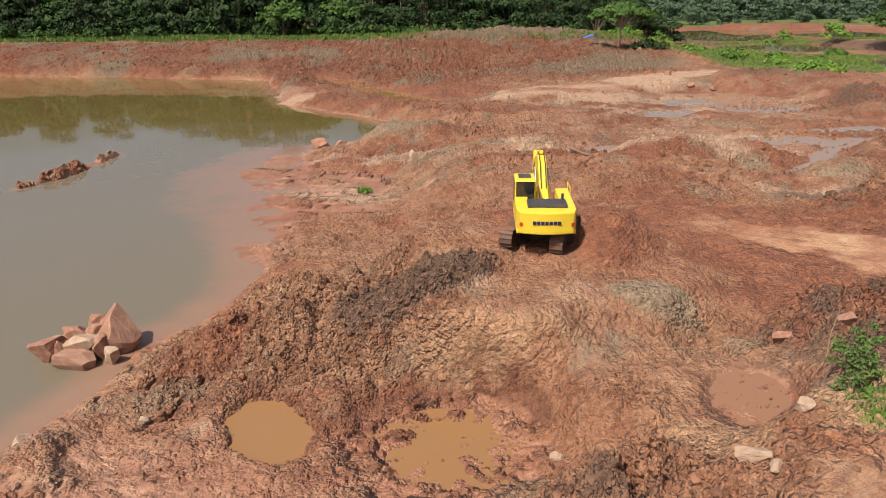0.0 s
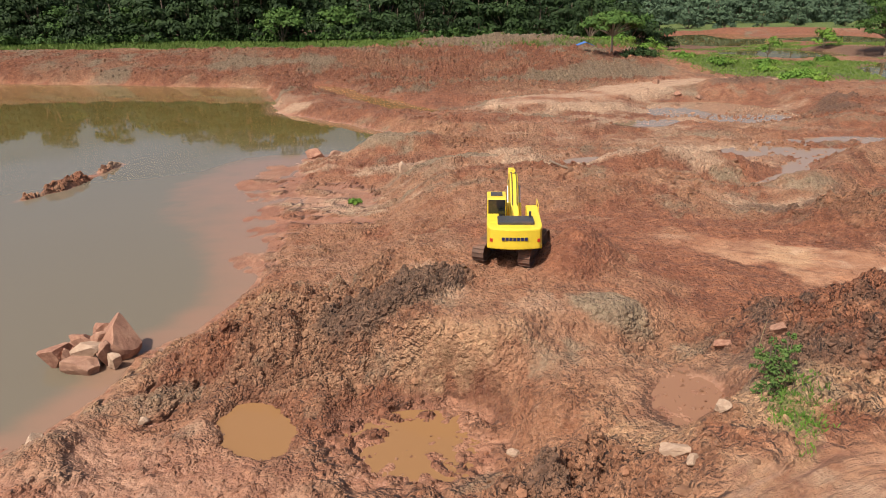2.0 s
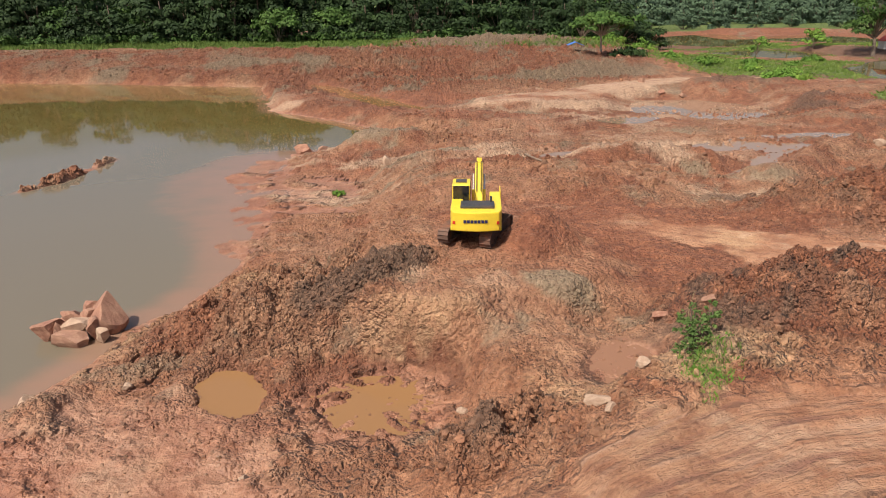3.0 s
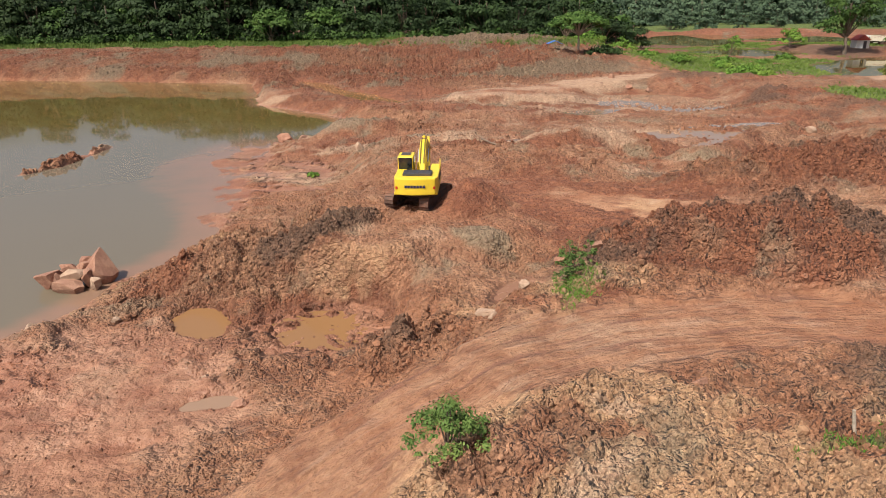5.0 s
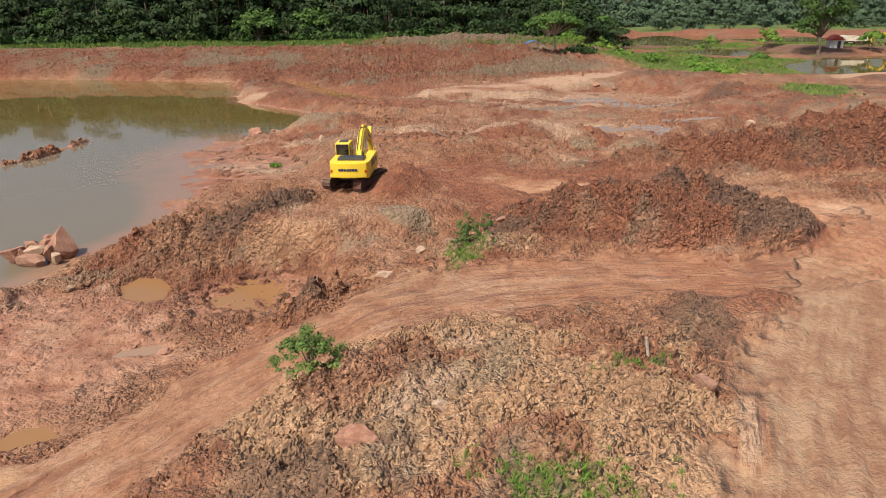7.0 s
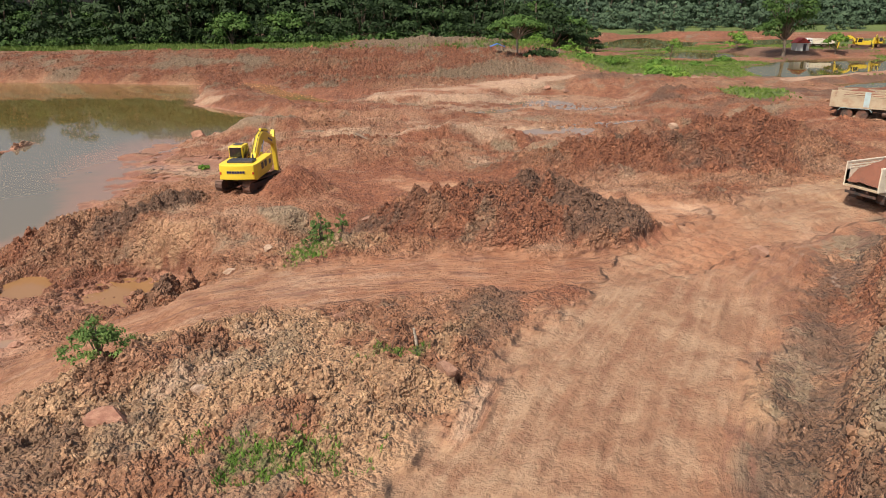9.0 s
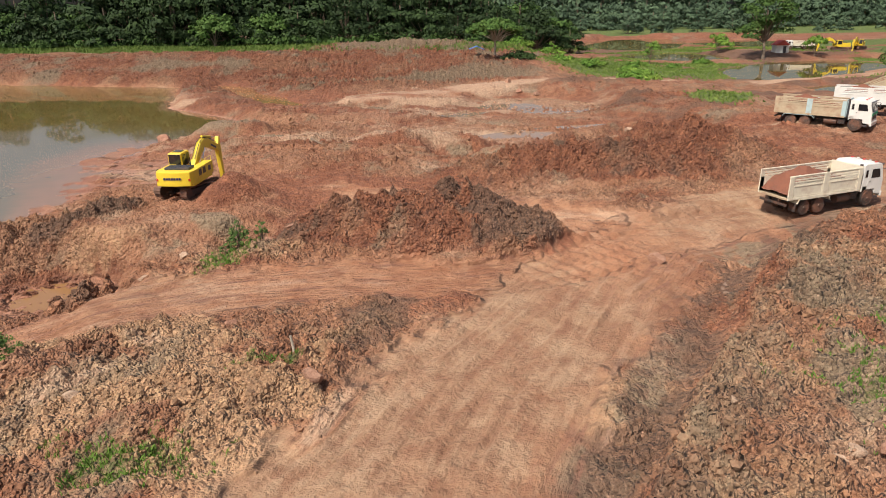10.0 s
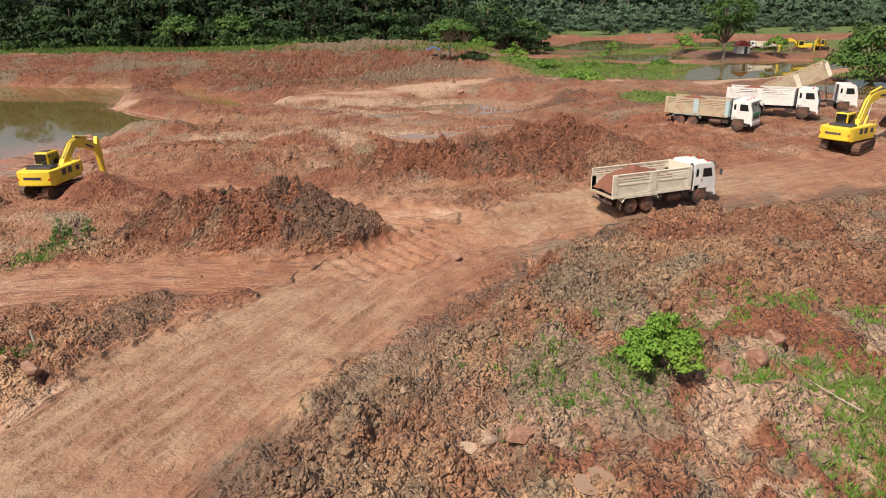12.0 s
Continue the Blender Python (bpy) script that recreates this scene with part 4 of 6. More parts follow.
rubble("far_clods", "rocky red rubble on the far bank", (-120, 60, 112, 182), 13000, (0.10, 0.42), lambda x, y, h, s: 0.004 + s["bank"], 17, power=3.0, coarse=True, material=BANK_STONE)
rubble("spit_stones", "rubble spit of red stones standing out of the pond", (-42, -30, 58, 84), 900, (0.12, 0.34), lambda x, y, h, s: smooth(0.1, 0.4, h) + 0 * x, 29, power=2.0, coarse=True, material=BANK_STONE)

# ---- boulders ----


def stone_material(name, a, b):
    s = Shade(name)
    tone = s.blend(s.span(s.noise(0.5, 5, 0.65), 0.35, 0.65), a, b)
    tone = s.blend(s.math("MULTIPLY", s.span(s.noise(0.08, 4, 0.7, shift=2), 0.5, 0.8), 0.5), tone, (0.13, 0.07, 0.05))
    tone = s.blend(s.math("MULTIPLY", s.each(), 0.35), tone, (0.34, 0.22, 0.15))
    s.bump(s.noise(0.25, 7, 0.7), 0.05)
    return s.done(tone, 0.9)


BOULDER = stone_material("boulder", (0.23, 0.10, 0.065), (0.36, 0.19, 0.125))
PALE_STONE = stone_material("pale_stone", (0.34, 0.225, 0.155), (0.47, 0.335, 0.24))


def boulder(x, y, z, size, turn, seed, label, material=None, name="boulder", cuts=9, lean=(0, 0), group="loose boulders"):
    """A split rock: a ball cut by random planes, with worn edges."""
    rng = random.Random(seed)
    bm = bmesh.new()
    bmesh.ops.create_icosphere(bm, subdivisions=3, radius=1.15)
    for _ in range(cuts):
        n = Vector((rng.gauss(0, 1), rng.gauss(0, 1), rng.gauss(0, 0.8))).normalized()
        bmesh.ops.bisect_plane(bm, geom=bm.verts[:] + bm.edges[:] + bm.faces[:], plane_co=n * rng.uniform(0.5, 0.82), plane_no=n, clear_outer=True)
        edges = [e for e in bm.edges if e.is_boundary]
        if edges:
            bmesh.ops.holes_fill(bm, edges=edges)
    bmesh.ops.triangulate(bm, faces=bm.faces[:])
    bmesh.ops.subdivide_edges(bm, edges=[e for e in bm.edges if e.calc_length() > 0.5], cuts=2, use_grid_fill=True)
    bmesh.ops.triangulate(bm, faces=bm.faces[:])
    for v in bm.verts:
        v.co += 0.06 * noise.noise_vector(v.co * 2.3 + Vector((seed, 0, 0)))
    ob = link(name, bm, material or BOULDER)
    ob.matrix_basis = Matrix.Translation((x, y, z)) @ Matrix.Rotation(radians(turn), 4, "Z") @ Matrix.Rotation(radians(lean[0]), 4, "X") @ Matrix.Rotation(radians(lean[1]), 4, "Y") @ Matrix.Diagonal((*size, 1))
    return tagged(ob, label, "boulder", group)


PILE = "heap of boulders in the pond"
for x, y, z, size, turn, lean, lab, mat in (
        (-15.3, 31.4, 0.9, (1.05, 1.0, 1.3), 50, (-8, 6), "tall brown boulder standing on end in a rock heap", BOULDER),
        (-18.55, 30.0, 0.42, (0.95, 0.7, 0.75), 10, (5, -6), "blocky reddish boulder at the water's edge", BOULDER),
        (-16.75, 29.9, 0.85, (0.95, 0.75, 0.5), 25, (-14, 8), "broad pale-topped boulder on a rock heap", PALE_STONE),
        (-16.7, 29.0, 0.35, (1.15, 0.6, 0.55), 8, (0, 6), "long reddish boulder at the foot of a rock heap", BOULDER),
        (-17.65, 29.8, 0.5, (0.55, 0.5, 0.65), 40, (8, 0), "rounded brown boulder wedged in a rock heap", BOULDER),
        (-17.5, 31.1, 0.85, (0.75, 0.6, 0.6), 0, (0, -10), "rough brown boulder at the back of a rock heap", BOULDER),
        (-16.7, 32.3, 1.0, (0.75, 0.6, 0.6), 30, (0, 8), "grey-brown boulder on top of a rock heap", BOULDER),
        (-15.9, 32.0, 0.9, (0.5, 0.5, 0.5), 70, (0, 0), "dark grey boulder on top of a rock heap", BOULDER),
        (-15.7, 30.2, 0.5, (0.5, 0.6, 0.7), 15, (10, 0), "shadowed boulder in the middle of a rock heap", BOULDER),
        (-16.2, 31.0, 0.9, (0.6, 0.5, 0.5), 55, (0, 0), "small boulder on a rock heap", BOULDER),
        (-14.9, 29.6, 0.35, (0.6, 0.5, 0.42), -20, (0, 0), "small tan boulder beside a rock heap", PALE_STONE),
        (-18.0, 31.0, 0.4, (0.6, 0.5, 0.5), 80, (0, 0), "half-sunk boulder behind a rock heap", BOULDER)):
    boulder(-16.3 + 0.84 * (x + 16.3), 30.2 + 0.84 * (y - 30.2), z, [0.95 * k for k in size], turn, int(100 * (x + 40) + 7 * y), lab, mat, group=PILE, lean=lean)
for x, y, size, turn, lab, mat in (
        (9.0, 17.5, (0.95, 0.42, 0.32), 8, "flat pinkish slab lying on the bank", PALE_STONE),
        (10.6, 18.5, (0.28, 0.24, 0.2), 0, "small pale stone beside a flat slab", PALE_STONE),
        (9.1, 16.7, (0.3, 0.2, 0.14), 30, "small pale stone below a flat slab", PALE_STONE),
        (-13.6, 78.0, (1.25, 1.0, 0.8), 0, "red boulder at the pond's edge", BOULDER),
        (-11.4, 78.2, (1.1, 0.8, 0.6), 30, "reddish boulder among others at the pond's edge", BOULDER),
        (-10.0, 77.5, (0.7, 0.6, 0.5), 60, "pale stone at the pond's edge", PALE_STONE),
        (-15.0, 22.6, (0.5, 0.35, 0.3), 40, "tan stone on the muddy shore", PALE_STONE),
        (-11.6, 24.5, (0.28, 0.22, 0.2), 10, "grey stone on the muddy shore", PALE_STONE),
        (-2.6, 66.5, (0.5, 0.45, 0.7), 0, "upright pale stone on a red bank", PALE_STONE),
        (-3.9, 17.0, (0.26, 0.2, 0.16), 0, "pale stone beside a puddle", PALE_STONE),
        (-1.6, 14.6, (0.4, 0.3, 0.2), 25, "flat reddish stone beside a puddle", BOULDER),
        (4.2, 21.2, (0.3, 0.25, 0.2), 0, "pale stone at the pit's edge", PALE_STONE),
        (15.7, 10.1, (0.35, 0.28, 0.26), 0, "brown stone on the edge of the track", BOULDER),
        (11.7, 4.0, (0.3, 0.25, 0.2), 0, "white stone on tan earth", PALE_STONE),
        (36.3, 16.2, (0.5, 0.3, 0.3), -35, "lump of red earth in the haul road", BOULDER),
        (37.9, -0.8, (0.42, 0.34, 0.3), 20, "rounded reddish stone on rubble", BOULDER),
        (36.9, -0.6, (0.3, 0.25, 0.2), 20, "pale stone on rubble", PALE_STONE),
        (36.3, -0.7, (0.35, 0.3, 0.22), 60, "angular pale stone on rubble", PALE_STONE),
        (34.3, 1.8, (0.16, 0.14, 0.12), 60, "small white stone on rubble", PALE_STONE),
        (44.9, 1.9, (0.55, 0.4, 0.35), 60, "flat reddish rock among weeds", BOULDER),
        (46.4, 3.0, (0.4, 0.4, 0.35), 0, "lump of red clay among weeds", BOULDER),
        (47.6, 4.2, (0.45, 0.35, 0.3), 15, "lump of red clay among weeds", BOULDER),
        (20.2, 4.6, (0.4, 0.3, 0.3), 15, "lump of red earth on a tan bank", BOULDER),
        (9.3, 2.4, (0.75, 0.5, 0.35), 15, "split reddish rock on a tan bank", BOULDER),
        (13.6, 25.6, (0.5, 0.3, 0.22), -10, "flat tan rock on dark spoil", BOULDER),
        (15.4, 24.7, (0.4, 0.3, 0.25), 20, "tan rock on dark spoil", BOULDER),
        (38.5, 121.0, (0.8, 0.6, 0.7), 20, "tan rock beside the far road", BOULDER),
        (43.0, 112.0, (0.9, 0.5, 0.45), 40, "tan rock by the mud flats", BOULDER),
        (39.8, 113.4, (0.6, 0.55, 0.5), 70, "tan rock by the mud flats", BOULDER),
        (48.0, 66.5, (0.8, 0.6, 0.5), 10, "pale rock beside the channel", PALE_STONE)):
    boulder(x, y, ground_at(x, y) + 0.25 * size[2], size, turn, int(60 * (x + 50) + 11 * y), lab, mat)

# ---- machines ----
YELLOW = plain("machine_yellow", (0.82, 0.60, 0.045), 0.36, dusty=0.22)
DARK_PAINT = plain("dark_grey_paint", (0.045, 0.048, 0.055), 0.45, dusty=0.3)
STEEL = plain("worn_steel", (0.12, 0.085, 0.07), 0.55, 0.4, dusty=0.8)
TRACK_STEEL = plain("muddy_track", (0.13, 0.075, 0.055), 0.8, dusty=0.9)
CHROME = plain("rod_chrome", (0.7, 0.7, 0.7), 0.18, 1.0, dusty=0.1)
RUBBER = plain("tyre_rubber", (0.05, 0.036, 0.03), 0.88, dusty=0.95)
CAB_GLASS = plain("cab_glass", (0.012, 0.015, 0.018), 0.06, dusty=0.1)
NAVY = plain("navy_decal", (0.012, 0.018, 0.10), 0.4, dusty=0.05)
RED_LENS = plain("red_reflector", (0.55, 0.03, 0.02), 0.3, dusty=0.1)
WHITE = plain("white_paint", (0.74, 0.73, 0.69), 0.4, dusty=0.18)
CREAM = plain("weathered_cream", (0.74, 0.68, 0.54), 0.55, dusty=0.32)
PALE_BLUE = plain("faded_pale_blue", (0.42, 0.56, 0.58), 0.55, dusty=0.4)
RUSTY = plain("rusty_cream", (0.47, 0.38, 0.26), 0.65, dusty=0.6)
GREEN_STRIPE = plain("green_stripe", (0.03, 0.42, 0.20), 0.45, dusty=0.2)
BLUE_PAINT = plain("blue_paint", (0.03, 0.10, 0.45), 0.45, dusty=0.2)
CHASSIS = plain("chassis_black", (0.03, 0.028, 0.027), 0.7, dusty=0.7)
LOAD = plain("loaded_earth", (0.20, 0.075, 0.045), 0.95, dirt=(0.10, 0.05, 0.035), dusty=0.9)
LAMP_LENS = plain("lamp_lens", (0.75, 0.75, 0.72), 0.1, dusty=0.1)


def moved(bm, m):
    bmesh.ops.transform(bm, matrix=m, verts=bm.verts[:])
    return bm


def track_loop(bm, x, width, length, height, n=44):
    """Grouser shoes round a stadium-shaped loop, with the belt inside."""
    r = height / 2
    flat = length - height
    total = 2 * flat + 2 * math.pi * r
    step = total / n
    for i in range(n):
        s = i * step
        if s < flat:
            p, a = (s - flat / 2, 0.0), 0
        elif s < flat + math.pi * r:
            q = (s - flat) / r
            p, a = (flat / 2 + r * math.sin(q), r - r * math.cos(q)), q
        elif s < 2 * flat + math.pi * r:
            p, a = (flat / 2 - (s - flat - math.pi * r), height), math.pi
        else:
            q = (s - 2 * flat - math.pi * r) / r
            p, a = (-flat / 2 - r * math.sin(q), r + r * math.cos(q)), math.pi + q
        turn = Matrix.Translation((x, p[0], p[1])) @ Matrix.Rotation(a, 4, "X")
        bmesh.ops.create_cube(bm, size=1, matrix=turn @ Matrix.Translation((0, 0, 0.03)) @ Matrix.Diagonal((width, step * 0.94, 0.05, 1)))
        bmesh.ops.create_cube(bm, size=1, matrix=turn @ Matrix.Translation((0, step * 0.3, -0.01)) @ Matrix.Diagonal((width, 0.025, 0.05, 1)))
    return bm


def excavator(m, swing, boom, arm_angle, bucket_angle, label, group="excavators"):
    """A 20-tonne tracked excavator. swing: the house's turn on its tracks; boom: lift of the boom's foot line, degrees."""
    top = empty("excavator", m, label, "excavator", group)
    # undercarriage
    for side in (-1, 1):
        x = side * 1.19
        belt = part("track", track_loop(bmesh.new(), x, 0.6, 4.15, 0.86), TRACK_STEEL, top, "mud-caked steel crawler track")
        bm = box(bmesh.new(), 0.34, 3.1, 0.42, x, 0, 0.43, bevel=0.05)
        part("track_frame", bm, STEEL, belt)
        for k in range(6):
            part("roller", tube(bmesh.new(), 0.12, 0.12, (x - 0.22, -1.25 + 0.5 * k, 0.17), (x + 0.22, -1.25 + 0.5 * k, 0.17), 12), STEEL, belt)
        part("sprocket", tube(bmesh.new(), 0.33, 0.33, (x - 0.2, -1.62, 0.43), (x + 0.2, -1.62, 0.43), 18), STEEL, belt)
        part("idler", tube(bmesh.new(), 0.34, 0.34, (x - 0.2, 1.62, 0.43), (x + 0.2, 1.62, 0.43), 18), STEEL, belt)
    bm = box(bmesh.new(), 1.9, 1.6, 0.4, 0, 0, 0.66, bevel=0.08)
    part("centre_frame", bm, STEEL, top)
    part("slew_ring", tube(bmesh.new(), 0.62, 0.62, (0, 0, 0.84), (0, 0, 1.04), 28), STEEL, top)
    S = Matrix.Rotation(radians(-swing), 4, "Z")
    # house
    deck = part("deck", moved(box(bmesh.new(), 2.66, 3.5, 0.2, 0, -0.55, 1.14, bevel=0.04), S), YELLOW, top)
    bm = bmesh.new()
    back = [(-1.35, -1.55), (-1.33, -2.1)] + [(-1.2 + 2.4 * k / 8, -2.52 - 0.20 * math.sin(math.pi * k / 8)) for k in range(9)] + [(1.33, -2.1), (1.35, -1.55)]
    prism(bm, back, 1.02, "z", 1.62, bevel=0.07)
    weight = part("counterweight", moved(bm, S), YELLOW, top, "rounded yellow counterweight with a navy maker's mark")
    for k in range(7):
        a = (k - 3) * 0.182
        bm = box(bmesh.new(), 0.145, 0.02, 0.155, a - 0.02, -2.735 + 0.06 * abs(a), 1.66, (0, 0, 5 * a))
        part("maker_mark", moved(bm, S), NAVY, weight, "plain navy bar")
    for side in (-1, 1):
        bm = box(bmesh.new(), 0.14, 0.03, 0.16, side * 1.14, -2.545, 1.56, (0, 0, side * 22))
        part("reflector", moved(bm, S), RED_LENS, weight, "red reflector")
    bm = box(bmesh.new(), 1.78, 1.0, 0.2, 0.06, -1.45, 2.20, bevel=0.06)
    for k in range(6):
        box(bm, 0.05, 0.8, 0.03, -0.6 + 0.26 * k, -1.45, 2.305)
    hood = part("engine_hood", moved(bm, S), DARK_PAINT, top, "dark grey ribbed engine hood")
    part("exhaust", moved(tube(bmesh.new(), 0.06, 0.06, (0.78, -1.2, 2.25), (0.78, -1.2, 2.6), 12), S), DARK_PAINT, hood)
    for side, length in ((1, 3.1), (-1, 1.55)):
        bm = box(bmesh.new(), 0.62, length, 0.9, side * 1.03, -1.6 + length / 2, 1.68, bevel=0.06)
        house = part("side_panel", moved(bm, S), YELLOW, top)
        if side == 1:
            for k in range(2):
                part("vent", moved(box(bmesh.new(), 0.02, 0.5, 0.45, 1.345, -1.0 + 0.75 * k, 1.78), S), DARK_PAINT, house, "dark side vent")
            part("number_plate", moved(box(bmesh.new(), 0.02, 0.45, 0.35, 1.345, 0.75, 1.72), S), NAVY, house, "dark blue decal bar")
    bm = box(bmesh.new(), 1.5, 1.3, 0.55, 0.05, -0.95, 1.75, bevel=0.05)
    part("engine_block", moved(bm, S), YELLOW, top)
    # cab
    cab = part("cab", moved(prism(bmesh.new(), [(-0.02, 1.24), (1.62, 1.24), (1.66, 1.9), (1.42, 2.86), (1.3, 2.92), (0.05, 2.92), (-0.04, 2.85)], 0.98, "x", -0.84, bevel=0.05), S), YELLOW, top, "yellow operator cab")
    part("rear_window", moved(box(bmesh.new(), 0.86, 0.03, 0.84, -0.84, -0.055, 2.43, bevel=0.006), S), CAB_GLASS, cab, "dark rear cab window")
    part("side_window", moved(prism(bmesh.new(), [(0.15, 1.95), (1.5, 1.95), (1.32, 2.78), (0.15, 2.78)], 0.02, "x", -0.335), S), CAB_GLASS, cab, "dark side cab window")
    part("side_window", moved(prism(bmesh.new(), [(0.15, 1.75), (1.5, 1.75), (1.32, 2.78), (0.15, 2.78)], 0.02, "x", -1.345), S), CAB_GLASS, cab, "dark side cab window")
    part("windscreen", moved(prism(bmesh.new(), [(1.64, 1.6), (1.69, 1.9), (1.46, 2.82), (1.40, 2.80), (1.60, 1.9)], 0.82, "x", -0.84), S), CAB_GLASS, cab, "dark windscreen")
    part("roof_hatch", moved(box(bmesh.new(), 0.6, 0.7, 0.04, -0.84, 0.72, 2.945, bevel=0.015), S), DARK_PAINT, cab, "dark roof hatch")
    for a, b in (((1.3, 0.2, 2.1), (1.3, 0.2, 2.5)), ((1.3, 1.3, 1.9), (1.3, 1.3, 2.5)), ((1.3, 0.2, 2.5), (1.3, 1.3, 2.5))):
        part("handrail", moved(tube(bmesh.new(), 0.02, 0.02, a, b, 8), S), YELLOW, top)
    # boom, arm and bucket in the plane x = 0.1 of the house
    B = S @ Matrix.Translation((0.12, 0.35, 1.75)) @ Matrix.Rotation(radians(boom), 4, "X")
    line = [(-0.15, -0.14), (1.1, 0.75), (2.1, 1.42), (2.75, 1.52), (3.6, 1.30), (5.5, 0.32), (5.72, 0.0), (5.5, -0.2), (3.5, 0.62), (2.7, 0.78), (2.1, 0.66), (1.0, 0.05), (0.1, -0.2)]
    arm_boom = part("boom", moved(prism(bmesh.new(), line, 0.42, "x", 0, bevel=0.04), B), YELLOW, top, "yellow cranked boom")
    for side in (-1, 1):
        part("boom_ram", moved(tube(bmesh.new(), 0.085, 0.085, (side * 0.31, 0.55, -0.5), (side * 0.31, 1.55, 0.25), 12), B), YELLOW, arm_boom)
        part("boom_rod", moved(tube(bmesh.new(), 0.05, 0.05, (side * 0.31, 1.5, 0.21), (side * 0.31, 2.35, 0.95), 10), B), CHROME, arm_boom, "bright hydraulic rod")
    part("arm_ram", moved(tube(bmesh.new(), 0.095, 0.095, (0, 2.75, 1.68), (0, 4.4, 1.22), 12), B), YELLOW, arm_boom)
    part("arm_rod", moved(tube(bmesh.new(), 0.05, 0.05, (0, 4.3, 1.25), (0, 5.35, 0.93), 10), B), CHROME, arm_boom, "bright hydraulic rod")
    for side in (-1, 1):
        bm = bmesh.new()
        pts = [(side * 0.12, 0.6, 0.5), (side * 0.12, 1.9, 1.42), (side * 0.12, 2.75, 1.6), (side * 0.12, 4.2, 1.12), (side * 0.12, 5.2, 0.62)]
        for a, b in zip(pts, pts[1:]):
            tube(bm, 0.026, 0.026, a, b, 6)
        part("hose", moved(bm, B), CHASSIS, arm_boom, "black hydraulic hose")
    part("maker_mark", moved(box(bmesh.new(), 0.44, 1.1, 0.15, 0, 4.3, 0.52, (-27, 0, 0)), B), NAVY, arm_boom, "plain navy bar")
    A = B @ Matrix.Translation((0, 5.55, 0.05)) @ Matrix.Rotation(radians(arm_angle - boom), 4, "X")
    line = [(-0.85, 0.32), (-0.7, 0.52), (0.1, 0.34), (2.85, 0.16), (2.95, 0.0), (2.85, -0.14), (0.2, -0.22), (-0.1, -0.18)]
    stick = part("arm", moved(prism(bmesh.new(), line, 0.32, "x", 0, bevel=0.03), A), YELLOW, top, "yellow dipper arm")
    part("bucket_ram", moved(tube(bmesh.new(), 0.075, 0.075, (0, -0.4, 0.6), (0, 1.0, 0.5), 12), A), YELLOW, stick)
    part("bucket_rod", moved(tube(bmesh.new(), 0.045, 0.045, (0, 0.95, 0.5), (0, 2.2, 0.42), 10), A), CHROME, stick, "bright hydraulic rod")
    for side in (-1, 1):
        part("link", moved(box(bmesh.new(), 0.05, 0.6, 0.1, side * 0.2, 2.5, 0.25, (35, 0, 0)), A), STEEL, stick)
    K = A @ Matrix.Translation((0, 2.88, 0)) @ Matrix.Rotation(radians(bucket_angle), 4, "X")
    bm = bmesh.new()
    shell = [(0.0, 0.15), (0.3, 0.32), (0.75, 0.30), (1.12, 0.05), (1.25, -0.35), (1.15, -0.72), (1.08, -0.70), (1.16, -0.35), (1.04, 0.0), (0.72, 0.22), (0.32, 0.24), (0.05, 0.05)]
    prism(bm, shell, 1.0)
    for side in (-1, 1):
        prism(bm, [(0.0, 0.15), (0.3, 0.32), (0.75, 0.30), (1.12, 0.05), (1.25, -0.35), (1.15, -0.72), (0.25, -0.35)], 0.04, "x", side * 0.5)
    dipper = part("bucket", moved(bm, K), STEEL, top, "worn steel digging bucket")
    for k in range(5):
        part("tooth", moved(prism(bmesh.new(), [(1.2, -0.66), (1.16, -0.92), (1.06, -0.68)], 0.09, "x", -0.44 + 0.22 * k), K), STEEL, dipper)
    return top


def wheel(x, y, r, width, axle, twin=False):
    """Tyre with a tread edge, and a dished rim."""
    bm = bmesh.new()
    for off in ((0.0, -0.33 * np.sign(y)) if twin else (0.0,)):
        yy = y + off
        for ring in ((r * 0.93, width), (r, width * 0.72)):
            tube(bm, ring[0], ring[0], (x, yy - ring[1] / 2, r), (x, yy + ring[1] / 2, r), 24)
    tyre = part("wheel", bm, RUBBER, axle, "muddy black tyre")
    out = np.sign(y)
    bm = bmesh.new()
    tube(bm, r * 0.56, r * 0.50, (x, y + out * width * 0.40, r), (x, y + out * (width * 0.53), r), 20)
    rim = part("rim", bm, STEEL, tyre, "reddish dirty steel rim")
    part("hub", tube(bmesh.new(), r * 0.2, r * 0.16, (x, y + out * width * 0.5, r), (x, y + out * (width * 0.72), r), 12), STEEL, tyre)
    return tyre


